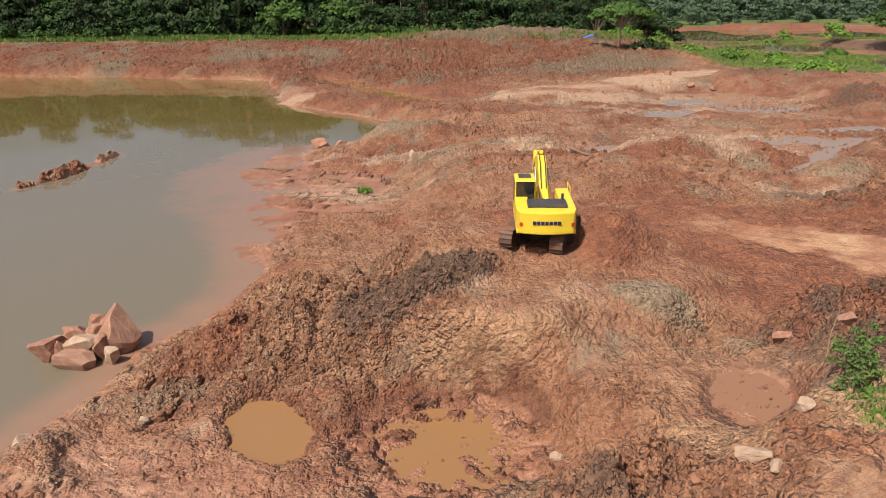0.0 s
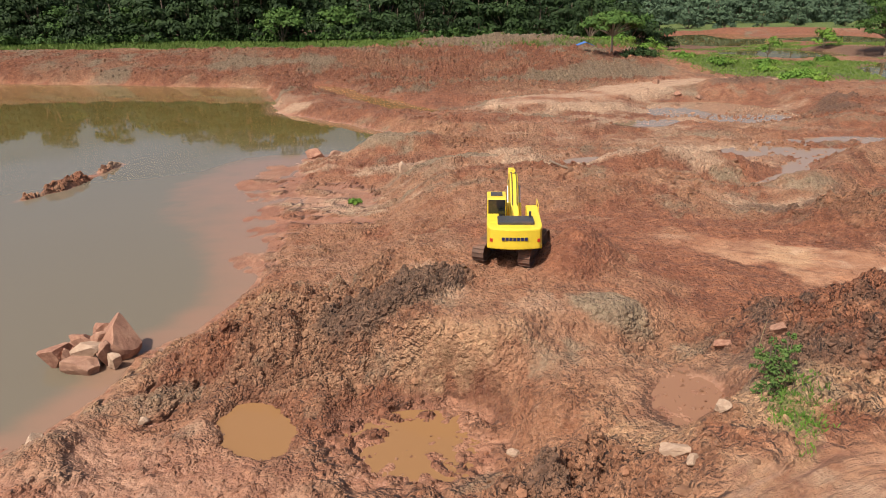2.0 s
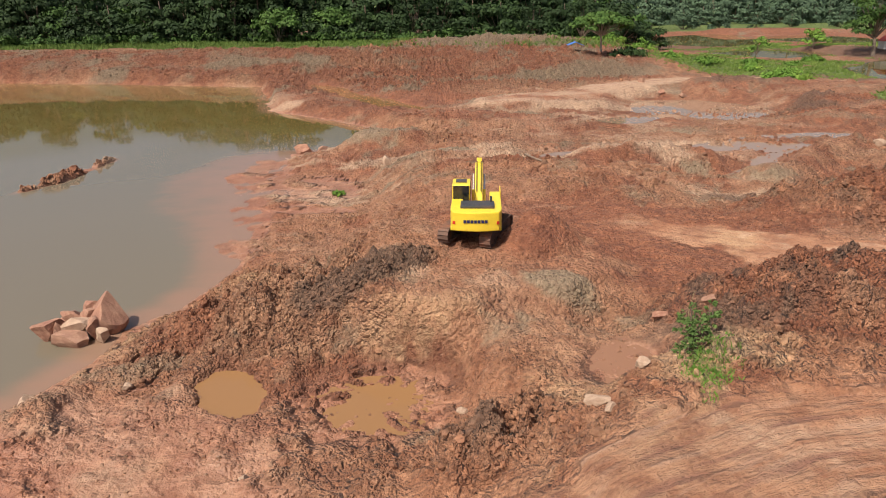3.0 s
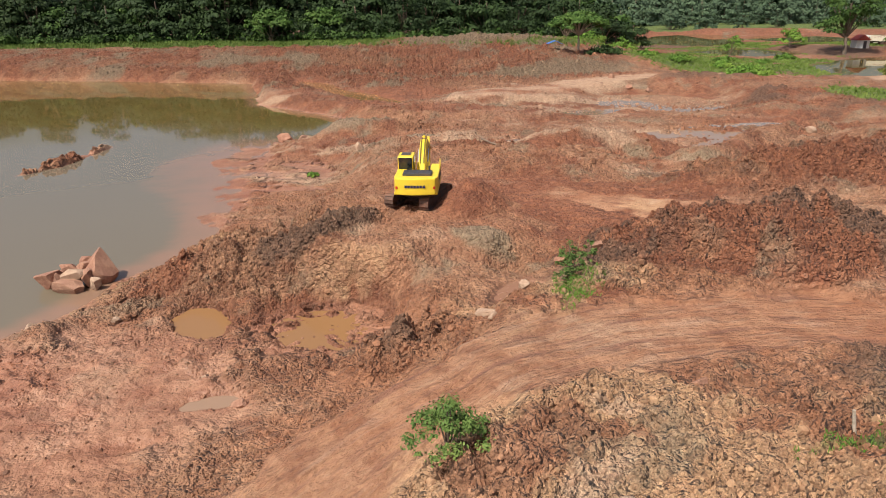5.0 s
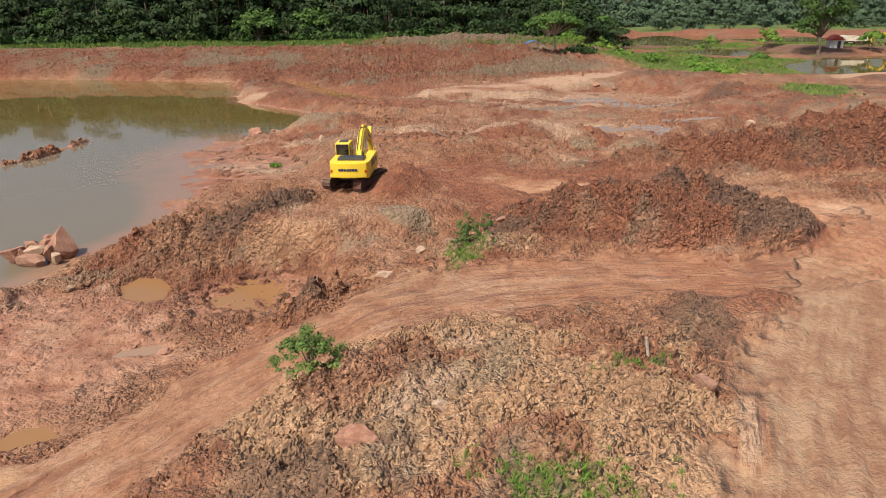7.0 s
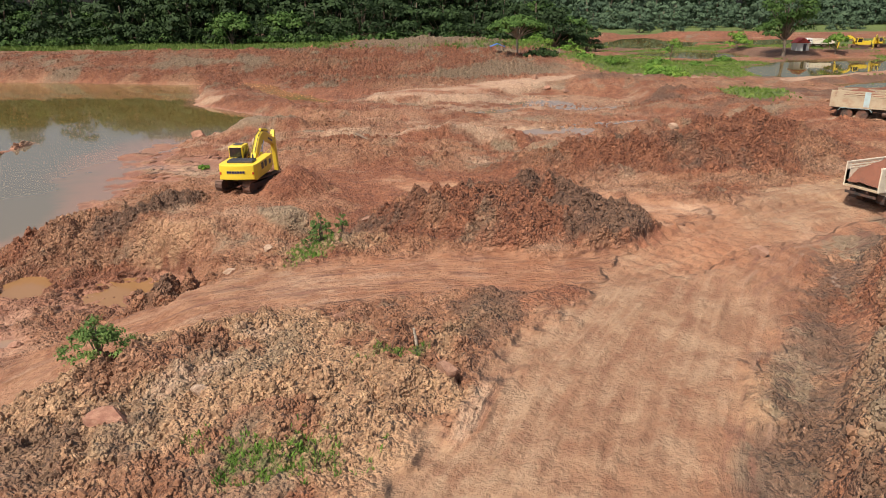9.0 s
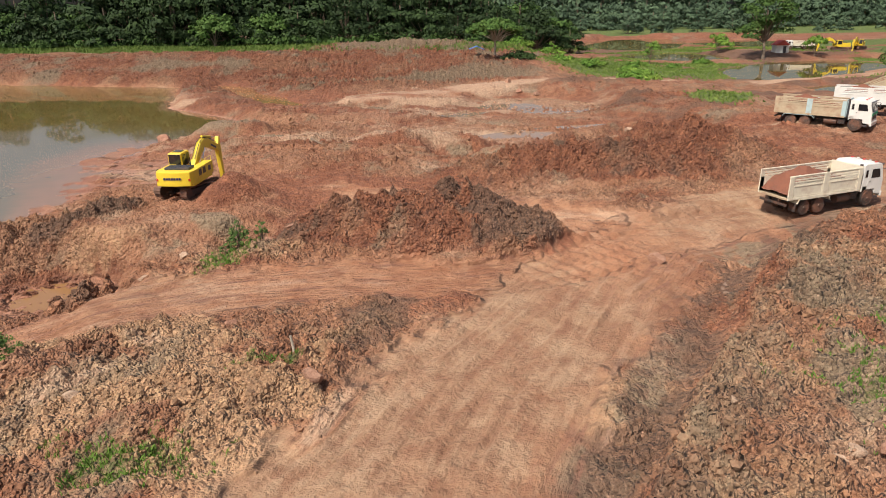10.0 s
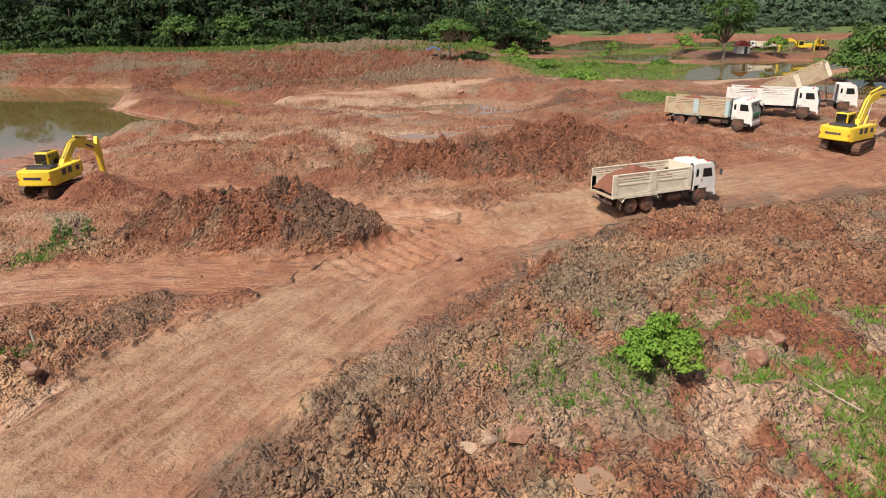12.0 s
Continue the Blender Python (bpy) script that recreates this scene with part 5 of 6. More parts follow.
def dump_truck(m, paint, panels, label, front="none", load=True, tip=0.0, rails=3):
    """A ten-wheel tipper, x forward from its rearmost axle, y to its left."""
    top = empty("dump_truck", m, label, "truck", "ten-wheel tipper trucks")
    for side in (-1, 1):
        wheel(0.0, side * 1.02, 0.52, 0.28, top, True)
        wheel(1.32, side * 1.02, 0.52, 0.28, top, True)
        wheel(5.7, side * 1.07, 0.52, 0.28, top)
    bm = bmesh.new()
    for side in (-1, 1):
        box(bm, 8.2, 0.1, 0.26, 2.65, side * 0.42, 0.92)
    for k in range(6):
        box(bm, 0.12, 0.84, 0.16, -1.2 + 1.5 * k, 0, 0.92)
    part("chassis", bm, CHASSIS, top, "black mud-splashed chassis rails")
    for x in (0.0, 1.32, 5.7):
        part("axle", tube(bmesh.new(), 0.09, 0.09, (x, -0.95, 0.52), (x, 0.95, 0.52), 10), CHASSIS, top)
    for side in (-1, 1):
        bm = bmesh.new()
        arch = [(-0.78, 0.86), (-0.62, 1.13), (1.94, 1.13), (2.12, 0.86)]
        for (ax, az), (bx, bz) in zip(arch, arch[1:]):
            n = math.hypot(bx - ax, bz - az)
            box(bm, n, 0.6, 0.03, (ax + bx) / 2, side * 1.0, (az + bz) / 2, (0, -math.degrees(math.atan2(bz - az, bx - ax)), 0))
        part("mudguard", bm, paint, top, "pale bent mudguard")
        part("mud_flap", box(bmesh.new(), 0.03, 0.55, 0.55, -0.86, side * 1.0, 0.62, (0, 6, 0)), CHASSIS, top)
    part("fuel_tank", tube(bmesh.new(), 0.28, 0.28, (3.0, -0.85, 0.72), (4.1, -0.85, 0.72), 18), STEEL, top)
    part("air_tank", tube(bmesh.new(), 0.16, 0.16, (2.6, 0.9, 0.75), (3.7, 0.9, 0.75), 14), STEEL, top)
    part("battery_box", box(bmesh.new(), 0.6, 0.4, 0.45, 4.5, -0.88, 0.8, bevel=0.02), CHASSIS, top)
    part("side_guard", box(bmesh.new(), 1.5, 0.04, 0.1, 3.3, 1.15, 0.75), paint, top)
    part("rear_lamp_bar", box(bmesh.new(), 0.08, 2.2, 0.16, -1.5, 0, 0.8), CHASSIS, top)
    # tipping body
    T = Matrix.Translation((-1.3, 0, 1.18)) @ Matrix.Rotation(radians(-tip), 4, "Y") @ Matrix.Translation((1.3, 0, -1.18))
    L0, L1, W, Z0, Z1 = -1.6, 4.75, 1.2, 1.22, 2.72
    bed = part("body_floor", moved(box(bmesh.new(), L1 - L0, 2 * W, 0.12, (L0 + L1) / 2, 0, Z0), T), RUSTY, top, "rust-stained tipper bed")
    bm = bmesh.new()
    for side in (-1, 1):
        box(bm, L1 - L0, 0.1, 0.16, (L0 + L1) / 2, side * 0.5, Z0 - 0.13)
    part("bed_rail", moved(bm, T), CHASSIS, bed)
    for side in (-1, 1):
        y = side * W
        wall = part("body_side", moved(box(bmesh.new(), L1 - L0, 0.05, Z1 - Z0 - 0.5, (L0 + L1) / 2, y, Z0 + (Z1 - Z0 - 0.5) / 2), T), panels, top, "weathered slatted tipper side")
        for k in range(rails):
            z = Z1 - 0.08 - 0.165 * k
            part("slat", moved(box(bmesh.new(), L1 - L0, 0.06, 0.105, (L0 + L1) / 2, y, z, bevel=0.01), T), panels, wall)
        part("top_rail", moved(box(bmesh.new(), L1 - L0 + 0.04, 0.1, 0.08, (L0 + L1) / 2, y, Z1, bevel=0.012), T), panels, wall)
        part("bottom_rail", moved(box(bmesh.new(), L1 - L0, 0.1, 0.14, (L0 + L1) / 2, y + side * 0.03, Z0 + 0.02, bevel=0.012), T), panels, wall)
        for x, w, tone in ((L0 + 0.16, 0.34, panels), ((L0 + L1) / 2, 0.5, paint), (L1 - 0.16, 0.34, paint)):
            part("post", moved(box(bmesh.new(), w, 0.09, Z1 - Z0, x, y + side * 0.02, (Z0 + Z1) / 2, bevel=0.015), T), tone, wall)
        for x in (L0 + 0.36, (L0 + L1) / 2 + 0.28):
            bm = bmesh.new()
            for a in (0.0, 2.45):
                box(bm, 0.07, 0.03, 0.7, x + 0.06 + a, y + side * 0.035, Z0 + 0.5)
            for z in (Z0 + 0.16, Z0 + 0.84):
                box(bm, 2.5, 0.03, 0.07, x + 1.28, y + side * 0.035, z)
            part("panel_frame", moved(bm, T), panels, wall)
    head = part("headboard", moved(box(bmesh.new(), 0.08, 2 * W, Z1 - Z0 + 0.1, L1, 0, (Z0 + Z1) / 2 + 0.05, bevel=0.015), T), paint, top, "pale steel headboard")
    for k in range(4):
        part("rib", moved(box(bmesh.new(), 0.06, 0.1, Z1 - Z0, L1 + 0.06, -0.9 + 0.6 * k, (Z0 + Z1) / 2), T), paint, head)
    if tip:
        part("tailgate", moved(box(bmesh.new(), 0.06, 2 * W - 0.1, 1.3, L0 + 0.1, 0, Z1 - 0.55, (0, tip, 0)), T), panels, top)
        part("tipping_ram", tube(bmesh.new(), 0.09, 0.07, (4.3, 0, 0.95), T @ Vector((4.3, 0, 1.15)), 12), CHROME, top)
    if load:
        rng = np.random.default_rng(5)
        us, vs = np.linspace(L0 + 0.05, L1 - 0.08, 44), np.linspace(-W + 0.04, W - 0.04, 22)
        U, V = np.meshgrid(us, vs)
        Z = Z0 + 0.95 + 0.75 * np.exp(-((U - 0.9) / 1.7) ** 2 - (V / 0.9) ** 2) - 0.75 * smooth(L0 + 1.3, L0, U) - 0.35 * smooth(3.0, 4.7, U) + 0.09 * rough(U, V, 0.7, 3, 4, 0.6) + 0.03 * rng.random(U.shape)
        g = np.arange(U.size).reshape(U.shape)
        q = np.stack([g[:-1, :-1], g[:-1, 1:], g[1:, 1:], g[1:, :-1]], -1).reshape(-1, 4)
        me = raw_mesh("load", np.stack([U.ravel(), V.ravel(), Z.ravel()], 1), q, LOAD)
        ob = tagged(new("load", me), "heaped load of red earth")
        ob.parent = top
    # cab
    cab = part("cab", prism(bmesh.new(), [(5.05, 0.98), (5.15, 0.98), (5.15, 1.3), (6.2, 1.3), (6.3, 0.78), (6.9, 0.70), (6.98, 0.95), (6.98, 1.75), (6.72, 2.72), (6.55, 2.88), (5.25, 2.92), (5.05, 2.82)], 2.3, "y", 0, bevel=0.06), WHITE, top, "white flat-fronted cab")
    part("windscreen", prism(bmesh.new(), [(7.0, 1.86), (6.775, 2.66), (6.73, 2.66), (6.94, 1.86)], 2.0, "y", 0), CAB_GLASS, cab, "dark windscreen")
    for side in (-1, 1):
        y = side * 1.155
        door = part("door", prism(bmesh.new(), [(5.5, 1.15), (6.3, 1.15), (6.74, 1.8), (6.52, 2.72), (5.5, 2.74)], 0.02, "y", y), WHITE, cab)
        part("side_window", prism(bmesh.new(), [(5.78, 1.92), (6.62, 1.92), (6.46, 2.52), (5.78, 2.52)], 0.02, "y", y + side * 0.012), CAB_GLASS, door, "dark side window")
        part("door_handle", box(bmesh.new(), 0.14, 0.03, 0.04, 5.7, y + side * 0.03, 1.72), DARK_PAINT, door)
        part("rear_quarter_window", box(bmesh.new(), 0.2, 0.02, 0.5, 5.32, y + side * 0.004, 2.24, bevel=0.005), CAB_GLASS, cab)
        part("wheel_arch", tube(bmesh.new(), 0.6, 0.6, (5.7, side * 0.86, 0.6), (5.7, side * 1.154, 0.6), 24), CHASSIS, cab)
        part("step", box(bmesh.new(), 0.5, 0.2, 0.12, 6.45, side * 1.08, 0.55, bevel=0.02), DARK_PAINT, cab)
        bm = tube(bmesh.new(), 0.02, 0.02, (6.75, side * 1.15, 2.5), (7.08, side * 1.42, 2.45), 8)
        arm = part("mirror_arm", bm, DARK_PAINT, cab)
        part("mirror", box(bmesh.new(), 0.06, 0.2, 0.4, 7.08, side * 1.44, 2.22, bevel=0.02), DARK_PAINT, arm)
        part("headlamp", box(bmesh.new(), 0.04, 0.36, 0.18, 6.985, side * 0.84, 1.02, bevel=0.01), LAMP_LENS, cab, "clear headlamp")
    part("bumper", box(bmesh.new(), 0.16, 2.36, 0.36, 6.98, 0, 0.72, bevel=0.05), WHITE, cab)
    part("grille", box(bmesh.new(), 0.03, 1.5, 0.36, 6.995, 0, 1.3, bevel=0.01), DARK_PAINT, cab, "dark radiator grille")
    for k in range(5):
        part("marker_lamp", box(bmesh.new(), 0.16, 0.12, 0.09, 6.3, -0.9 + 0.45 * k, 2.95, bevel=0.02), LAMP_LENS if k % 2 else RED_LENS, cab)
    part("sun_visor", box(bmesh.new(), 0.26, 2.1, 0.04, 6.86, 0, 2.74, (0, -18, 0)), DARK_PAINT, cab)
    if front != "none":
        part("front_stripe", box(bmesh.new(), 0.03, 2.2, 0.26, 6.998, 0, 1.62, bevel=0.008), GREEN_STRIPE if front == "green" else BLUE_PAINT, cab, front + " band across the cab front")
    part("air_intake", tube(bmesh.new(), 0.1, 0.1, (4.93, -0.95, 1.2), (4.93, -0.95, 2.9), 12), DARK_PAINT, cab, "black air intake stack")
    return top


def stand(x, y, turn, lift=0.0, pitch=0.0, roll=0.0, z=None):
    return Matrix.Translation((x, y, (ground_at(x, y) if z is None else z) + lift)) @ Matrix.Rotation(radians(turn), 4, "Z") @ Matrix.Rotation(radians(pitch), 4, "Y") @ Matrix.Rotation(radians(roll), 4, "X")


excavator(stand(5.3, 34.9, -22, 0.04) @ Matrix.Scale(1.06, 4), -19, 4, -80, -55, "yellow tracked excavator digging on a red earth bench")
excavator(stand(71.6, 41.6, -46, 0.05) @ Matrix.Scale(1.06, 4), 10, 27, -52, -75, "yellow tracked excavator working beside parked tipper trucks")
dump_truck(stand(47.4, 25.1, 21, 0.02) @ Matrix.Scale(0.96, 4), CREAM, CREAM, "cream tipper truck loaded with red earth on the haul road")
dump_truck(stand(60.6, 51.9, -42, 0.02), PALE_BLUE, RUSTY, "tipper truck with a faded blue and cream body", "green", True)
dump_truck(stand(67.6, 54.4, -32, 0.02), WHITE, WHITE, "white slatted tipper truck parked behind another", "blue", True)
dump_truck(stand(73.6, 58.2, -18, 0.02), CREAM, RUSTY, "tipper truck dumping with its rusty body raised", "blue", False, 25)

# ---- plants ----


def leaf_material(name, dark, light, yellow=(0.2, 0.22, 0.04)):
    s = Shade(name)
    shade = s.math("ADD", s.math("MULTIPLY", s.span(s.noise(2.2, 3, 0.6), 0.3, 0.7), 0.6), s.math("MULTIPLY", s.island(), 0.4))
    tone = s.blend(shade, dark, light)
    tone = s.blend(s.math("MULTIPLY", s.span(s.noise(2.5, 3, 0.5), 0.45, 0.7), 0.4), tone, yellow)
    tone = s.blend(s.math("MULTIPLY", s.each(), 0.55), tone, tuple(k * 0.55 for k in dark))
    return s.done(tone, 0.75, Specular_IOR_Level=0.25)


MID_LEAF = leaf_material("mid_green_leaves", (0.030, 0.075, 0.012), (0.085, 0.155, 0.030), (0.10, 0.14, 0.03))
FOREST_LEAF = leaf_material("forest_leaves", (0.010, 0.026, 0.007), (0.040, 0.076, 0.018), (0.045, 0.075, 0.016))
BUSH_LEAF = leaf_material("bush_leaves", (0.055, 0.110, 0.024), (0.15, 0.225, 0.055), (0.18, 0.21, 0.05))
BRIGHT_LEAF = leaf_material("bright_leaves", (0.075, 0.165, 0.022), (0.18, 0.31, 0.045), (0.25, 0.30, 0.05))
LIME_LEAF = leaf_material("lime_leaves", (0.12, 0.25, 0.03), (0.26, 0.42, 0.05), (0.35, 0.42, 0.06))
# aerial haze put into the leaf colour: paler and bluer than the near trees
HAZY_LEAF = leaf_material("hazy_leaves", (0.045, 0.08, 0.045), (0.09, 0.14, 0.075), (0.11, 0.15, 0.07))
WEED_LEAF = leaf_material("weed_leaves", (0.075, 0.17, 0.024), (0.19, 0.32, 0.05), (0.22, 0.30, 0.05))
GRASS_LEAF = leaf_material("grass_blades", (0.085, 0.15, 0.024), (0.19, 0.27, 0.055), (0.26, 0.27, 0.08))
STRAW = leaf_material("dry_stalks", (0.30, 0.22, 0.12), (0.45, 0.35, 0.2), (0.4, 0.3, 0.15))
BARK = stone_material("bark", (0.10, 0.075, 0.055), (0.17, 0.13, 0.10))
PALE_BARK = stone_material("pale_bark", (0.34, 0.29, 0.23), (0.48, 0.42, 0.35))


def leaf_mesh(name, rng, blobs, per, size, material, droop=0.25, long=1.6, inner=0.35, fuzz=0.12, tumble=0.38):
    """Leaves on and in rounded clumps; a blob is (x, y, z, rx, ry, rz)."""
    blobs = np.array(blobs, float)
    area = np.cbrt(blobs[:, 3] * blobs[:, 4] * blobs[:, 5]) ** 2
    count = np.maximum(6, per * area / area.mean()).astype(int)
    who = np.repeat(np.arange(len(blobs)), count)
    n = len(who)
    d = rng.normal(size=(n, 3))
    d /= np.linalg.norm(d, axis=1)[:, None]
    d[:, 2] = np.where(d[:, 2] < -0.35, -d[:, 2] * 0.5, d[:, 2])
    r = 1 - inner * rng.random(n) ** 2 + fuzz * rng.normal(size=n)
    c = blobs[who, :3] + d * blobs[who, 3:] * r[:, None]
    up = d + rng.normal(size=(n, 3)) * tumble + np.array([0, 0, 0.35])
    up /= np.linalg.norm(up, axis=1)[:, None]
    a = np.cross(up, rng.normal(size=(n, 3)))
    a /= np.linalg.norm(a, axis=1)[:, None]
    a[:, 2] -= droop
    b = np.cross(up, a)
    s = size * rng.uniform(0.6, 1.4, n)[:, None]
    a, b = a * s * long / 2, b * s / 2
    v = np.stack([c - a, c + b * 0.9, c + a, c - b * 0.9], 1).reshape(-1, 3)
    return raw_mesh(name, v, np.arange(4 * n).reshape(-1, 4), material)


def limb(bm, pts, r0, r1, n=7):
    for i, (a, b) in enumerate(zip(pts, pts[1:])):
        k0, k1 = i / (len(pts) - 1), (i + 1) / (len(pts) - 1)
        tube(bm, r0 + (r1 - r0) * k0, r0 + (r1 - r0) * k1, a, b, n)


def tree(m, seed, height, spread, label, leaf=None, bark=None, clumps=16, per=110, size=0.5, bare=0.35, flat=0.55, open_crown=False, group="", name="tree", dome=False):
    rng = np.random.default_rng(seed)
    top = empty(name, m, label, "tree", group)
    bm = bmesh.new()
    z0 = height * bare
    lean = rng.normal(size=2) * 0.04 * height
    trunk = [(0, 0, -0.6), (lean[0] * 0.3, lean[1] * 0.3, z0 * 0.5), (lean[0], lean[1], z0), (lean[0] * 1.5, lean[1] * 1.5, height * 0.8)]
    limb(bm, trunk, 0.035 * height, 0.010 * height)
    blobs = []
    for k in range(clumps):
        a, q = 2.4 * k + rng.uniform(-0.4, 0.4), math.sqrt((k + 0.5) / clumps)
        x, y = lean[0] + spread * 0.5 * q * math.cos(a), lean[1] + spread * 0.5 * q * math.sin(a)
        z = z0 + (height - z0) * ((0.35 if bare > 0.06 else 0.16) + (0.6 if bare > 0.06 else 0.8) * (1 - q * q) * rng.uniform(0.3 if bare < 0.06 else 0.55, 1.05) + 0.08 * rng.normal()) if not open_crown else z0 + (height - z0) * rng.uniform(0.1, 0.95)
        rr = spread * rng.uniform(0.13, 0.25)
        if dome:
            z, rr = z0 + (height - z0) * (0.42 + 0.5 * (1 - q ** 2.2) + 0.05 * rng.normal()), spread * rng.uniform(0.12, 0.17)
        blobs.append((x, y, z, rr, rr, rr * flat * rng.uniform(0.8, 1.2)))
        if k % 2 == 0:
            limb(bm, [(lean[0], lean[1], z0 * 0.9), ((x + lean[0]) / 2, (y + lean[1]) / 2, (z + z0) / 2), (x, y, z - 0.1 * rr)], 0.014 * height, 0.004 * height, 6)
    part("trunk", bm, bark or BARK, top)
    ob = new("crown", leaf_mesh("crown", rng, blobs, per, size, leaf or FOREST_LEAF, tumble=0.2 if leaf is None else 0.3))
    ob.parent = top
    return top


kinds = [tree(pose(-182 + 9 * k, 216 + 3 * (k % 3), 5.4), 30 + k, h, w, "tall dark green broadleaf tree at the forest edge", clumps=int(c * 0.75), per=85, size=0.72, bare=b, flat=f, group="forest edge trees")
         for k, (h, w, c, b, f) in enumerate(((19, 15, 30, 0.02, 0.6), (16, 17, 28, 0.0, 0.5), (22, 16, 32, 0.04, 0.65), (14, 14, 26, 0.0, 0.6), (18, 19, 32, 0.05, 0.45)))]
bright = tree(pose(-45, 207, 5.2), 41, 11, 12, "fresh green leafy tree at the forest edge", MID_LEAF, clumps=18, per=105, size=0.6, bare=0.08, flat=0.7, group="forest edge trees")
# far trees, with the haze of distance painted into their leaves
distant = [tree(pose(-182 + 9 * k, 236 + 3 * (k % 3), 5.4), 50 + k, h, w, "broad green tree in the distant woodland", HAZY_LEAF, clumps=18, per=62, size=1.0, bare=0.0, flat=0.6, group="distant woodland trees")
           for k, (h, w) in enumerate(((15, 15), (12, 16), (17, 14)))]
rng = random.Random(4)


def plant_row(x0, x1, y0, slope, step, depth, low, high, stock=kinds):
    x = x0
    while x < x1:
        y = y0 + slope * (x - x0) + rng.uniform(-depth, depth)
        k = rng.uniform(low, high)
        pick = bright if rng.random() < 0.16 and stock is kinds else rng.choice(stock)
        copy_thing(pick, Matrix.Translation((x, y, ground_at(x, y) - 0.3)) @ Matrix.Rotation(rng.uniform(0, 6.28), 4, "Z") @ Matrix.Diagonal((k * rng.uniform(0.9, 1.15), k * rng.uniform(0.9, 1.15), k, 1)).copy())
        x += step * rng.uniform(0.7, 1.3)


plant_row(-135, 48, 212, 0.05, 8.0, 3.0, 0.75, 1.1)
plant_row(-170, 60, 224, 0.06, 8.5, 3.0, 1.1, 1.35)
plant_row(-150, 75, 240, 0.08, 11.0, 4.0, 1.0, 1.4)
plant_row(44, 72, 205, 0.9, 7.0, 3.0, 0.45, 0.8)
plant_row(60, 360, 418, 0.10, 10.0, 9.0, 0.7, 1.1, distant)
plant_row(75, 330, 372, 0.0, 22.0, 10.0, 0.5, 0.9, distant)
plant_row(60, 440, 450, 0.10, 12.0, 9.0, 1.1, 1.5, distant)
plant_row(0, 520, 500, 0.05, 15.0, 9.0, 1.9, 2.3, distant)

lone = tree(pose(38.6, 156.5, ground_at(38.6, 156.5) - 0.2), 61, 8.6, 11.6, "lone umbrella-shaped tree with a pale trunk beside the road", MID_LEAF, PALE_BARK, clumps=44, per=200, size=0.36, bare=0.5, flat=0.5, dome=True)
tree(pose(119, 188, ground_at(119, 188) - 0.2), 63, 17, 14, "open airy light green tree beside a pond", MID_LEAF, BARK, clumps=34, per=110, size=0.5, bare=0.3, flat=0.5, open_crown=True)
tree(pose(127, 128, ground_at(127, 128) - 0.2), 65, 12.5, 15, "large round leafy green tree beside a pond", MID_LEAF, clumps=34, per=210, size=0.42, bare=0.06, flat=0.8)
tree(pose(116, 214, ground_at(116, 214)), 67, 6, 7, "small leafy tree on a grassy bank", BRIGHT_LEAF, clumps=14, per=80, size=0.4, bare=0.1, flat=0.7)
tree(pose(83, 178, ground_at(83, 178)), 69, 6, 5, "thin sapling beside a pond", BRIGHT_LEAF, clumps=12, per=40, size=0.35, bare=0.3, open_crown=True)
tree(pose(135, 190, ground_at(135, 190)), 71, 6, 6, "small leafy tree on a grassy bank", BRIGHT_LEAF, clumps=12, per=80, size=0.4, bare=0.1, flat=0.7)


def undergrowth(name, label, x0, x1, y0, slope, count, seed, leaf, tall):
    rng = np.random.default_rng(seed)
    blobs = []
    for k in range(count):
        x = rng.uniform(x0, x1)
        y = y0 + slope * (x - x0) + rng.normal() * 1.8
        r = rng.uniform(0.9, 2.2)
        blobs.append((x, y, ground_at(x, y) + rng.random() * tall, r * 1.3, r, r))
    return tagged(new(name, leaf_mesh(name, rng, blobs, 46, 0.55, leaf)), label, "undergrowth", kind="stuff")


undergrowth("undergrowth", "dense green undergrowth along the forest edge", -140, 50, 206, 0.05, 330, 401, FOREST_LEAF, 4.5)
undergrowth("undergrowth", "fresh green shrubs along the forest edge", -140, 50, 203.5, 0.05, 150, 403, MID_LEAF, 2.0)
# woodland foot in the same haze-paled leaf colour
undergrowth("undergrowth", "dark distant woodland foot beyond the fields", 60, 380, 410, 0.10, 200, 405, HAZY_LEAF, 4.0)


def bush(x, y, height, spread, label, seed, leaf=None, clumps=14, per=70, size=0.16, stems=7, name="bush", flat=0.8, long=1.7):
    rng = np.random.default_rng(seed)
    clumps, per = int(clumps * 2.2), int(per * 0.55)
    top = empty(name, Matrix.Translation((x, y, ground_at(x, y))), label, "bush")
    bm, blobs = bmesh.new(), []
    for k in range(clumps):
        a, q = 2.4 * k + rng.uniform(-0.4, 0.4), math.sqrt((k + 0.4) / clumps) * rng.uniform(0.75, 1.2)
        px, py, pz = 0.5 * spread * q * math.cos(a), 0.5 * spread * q * math.sin(a), height * (0.06 + 0.84 * (1 - 0.72 * q) * rng.uniform(0.35, 1.1))
        rr = spread * rng.uniform(0.07, 0.15)
        blobs.append((px, py, pz, rr, rr, rr * flat))
        if k < stems:
            limb(bm, [(0.1 * px, 0.1 * py, -0.15), (0.6 * px, 0.6 * py, 0.55 * pz), (px, py, pz)], 0.025 * height, 0.008 * height, 5)
    part("stems", bm, BARK, top)
    ob = new("leaves", leaf_mesh("leaves", rng, blobs, per, size, leaf or BRIGHT_LEAF, long=long, inner=0.85, fuzz=0.3))
    ob.parent = top
    return top


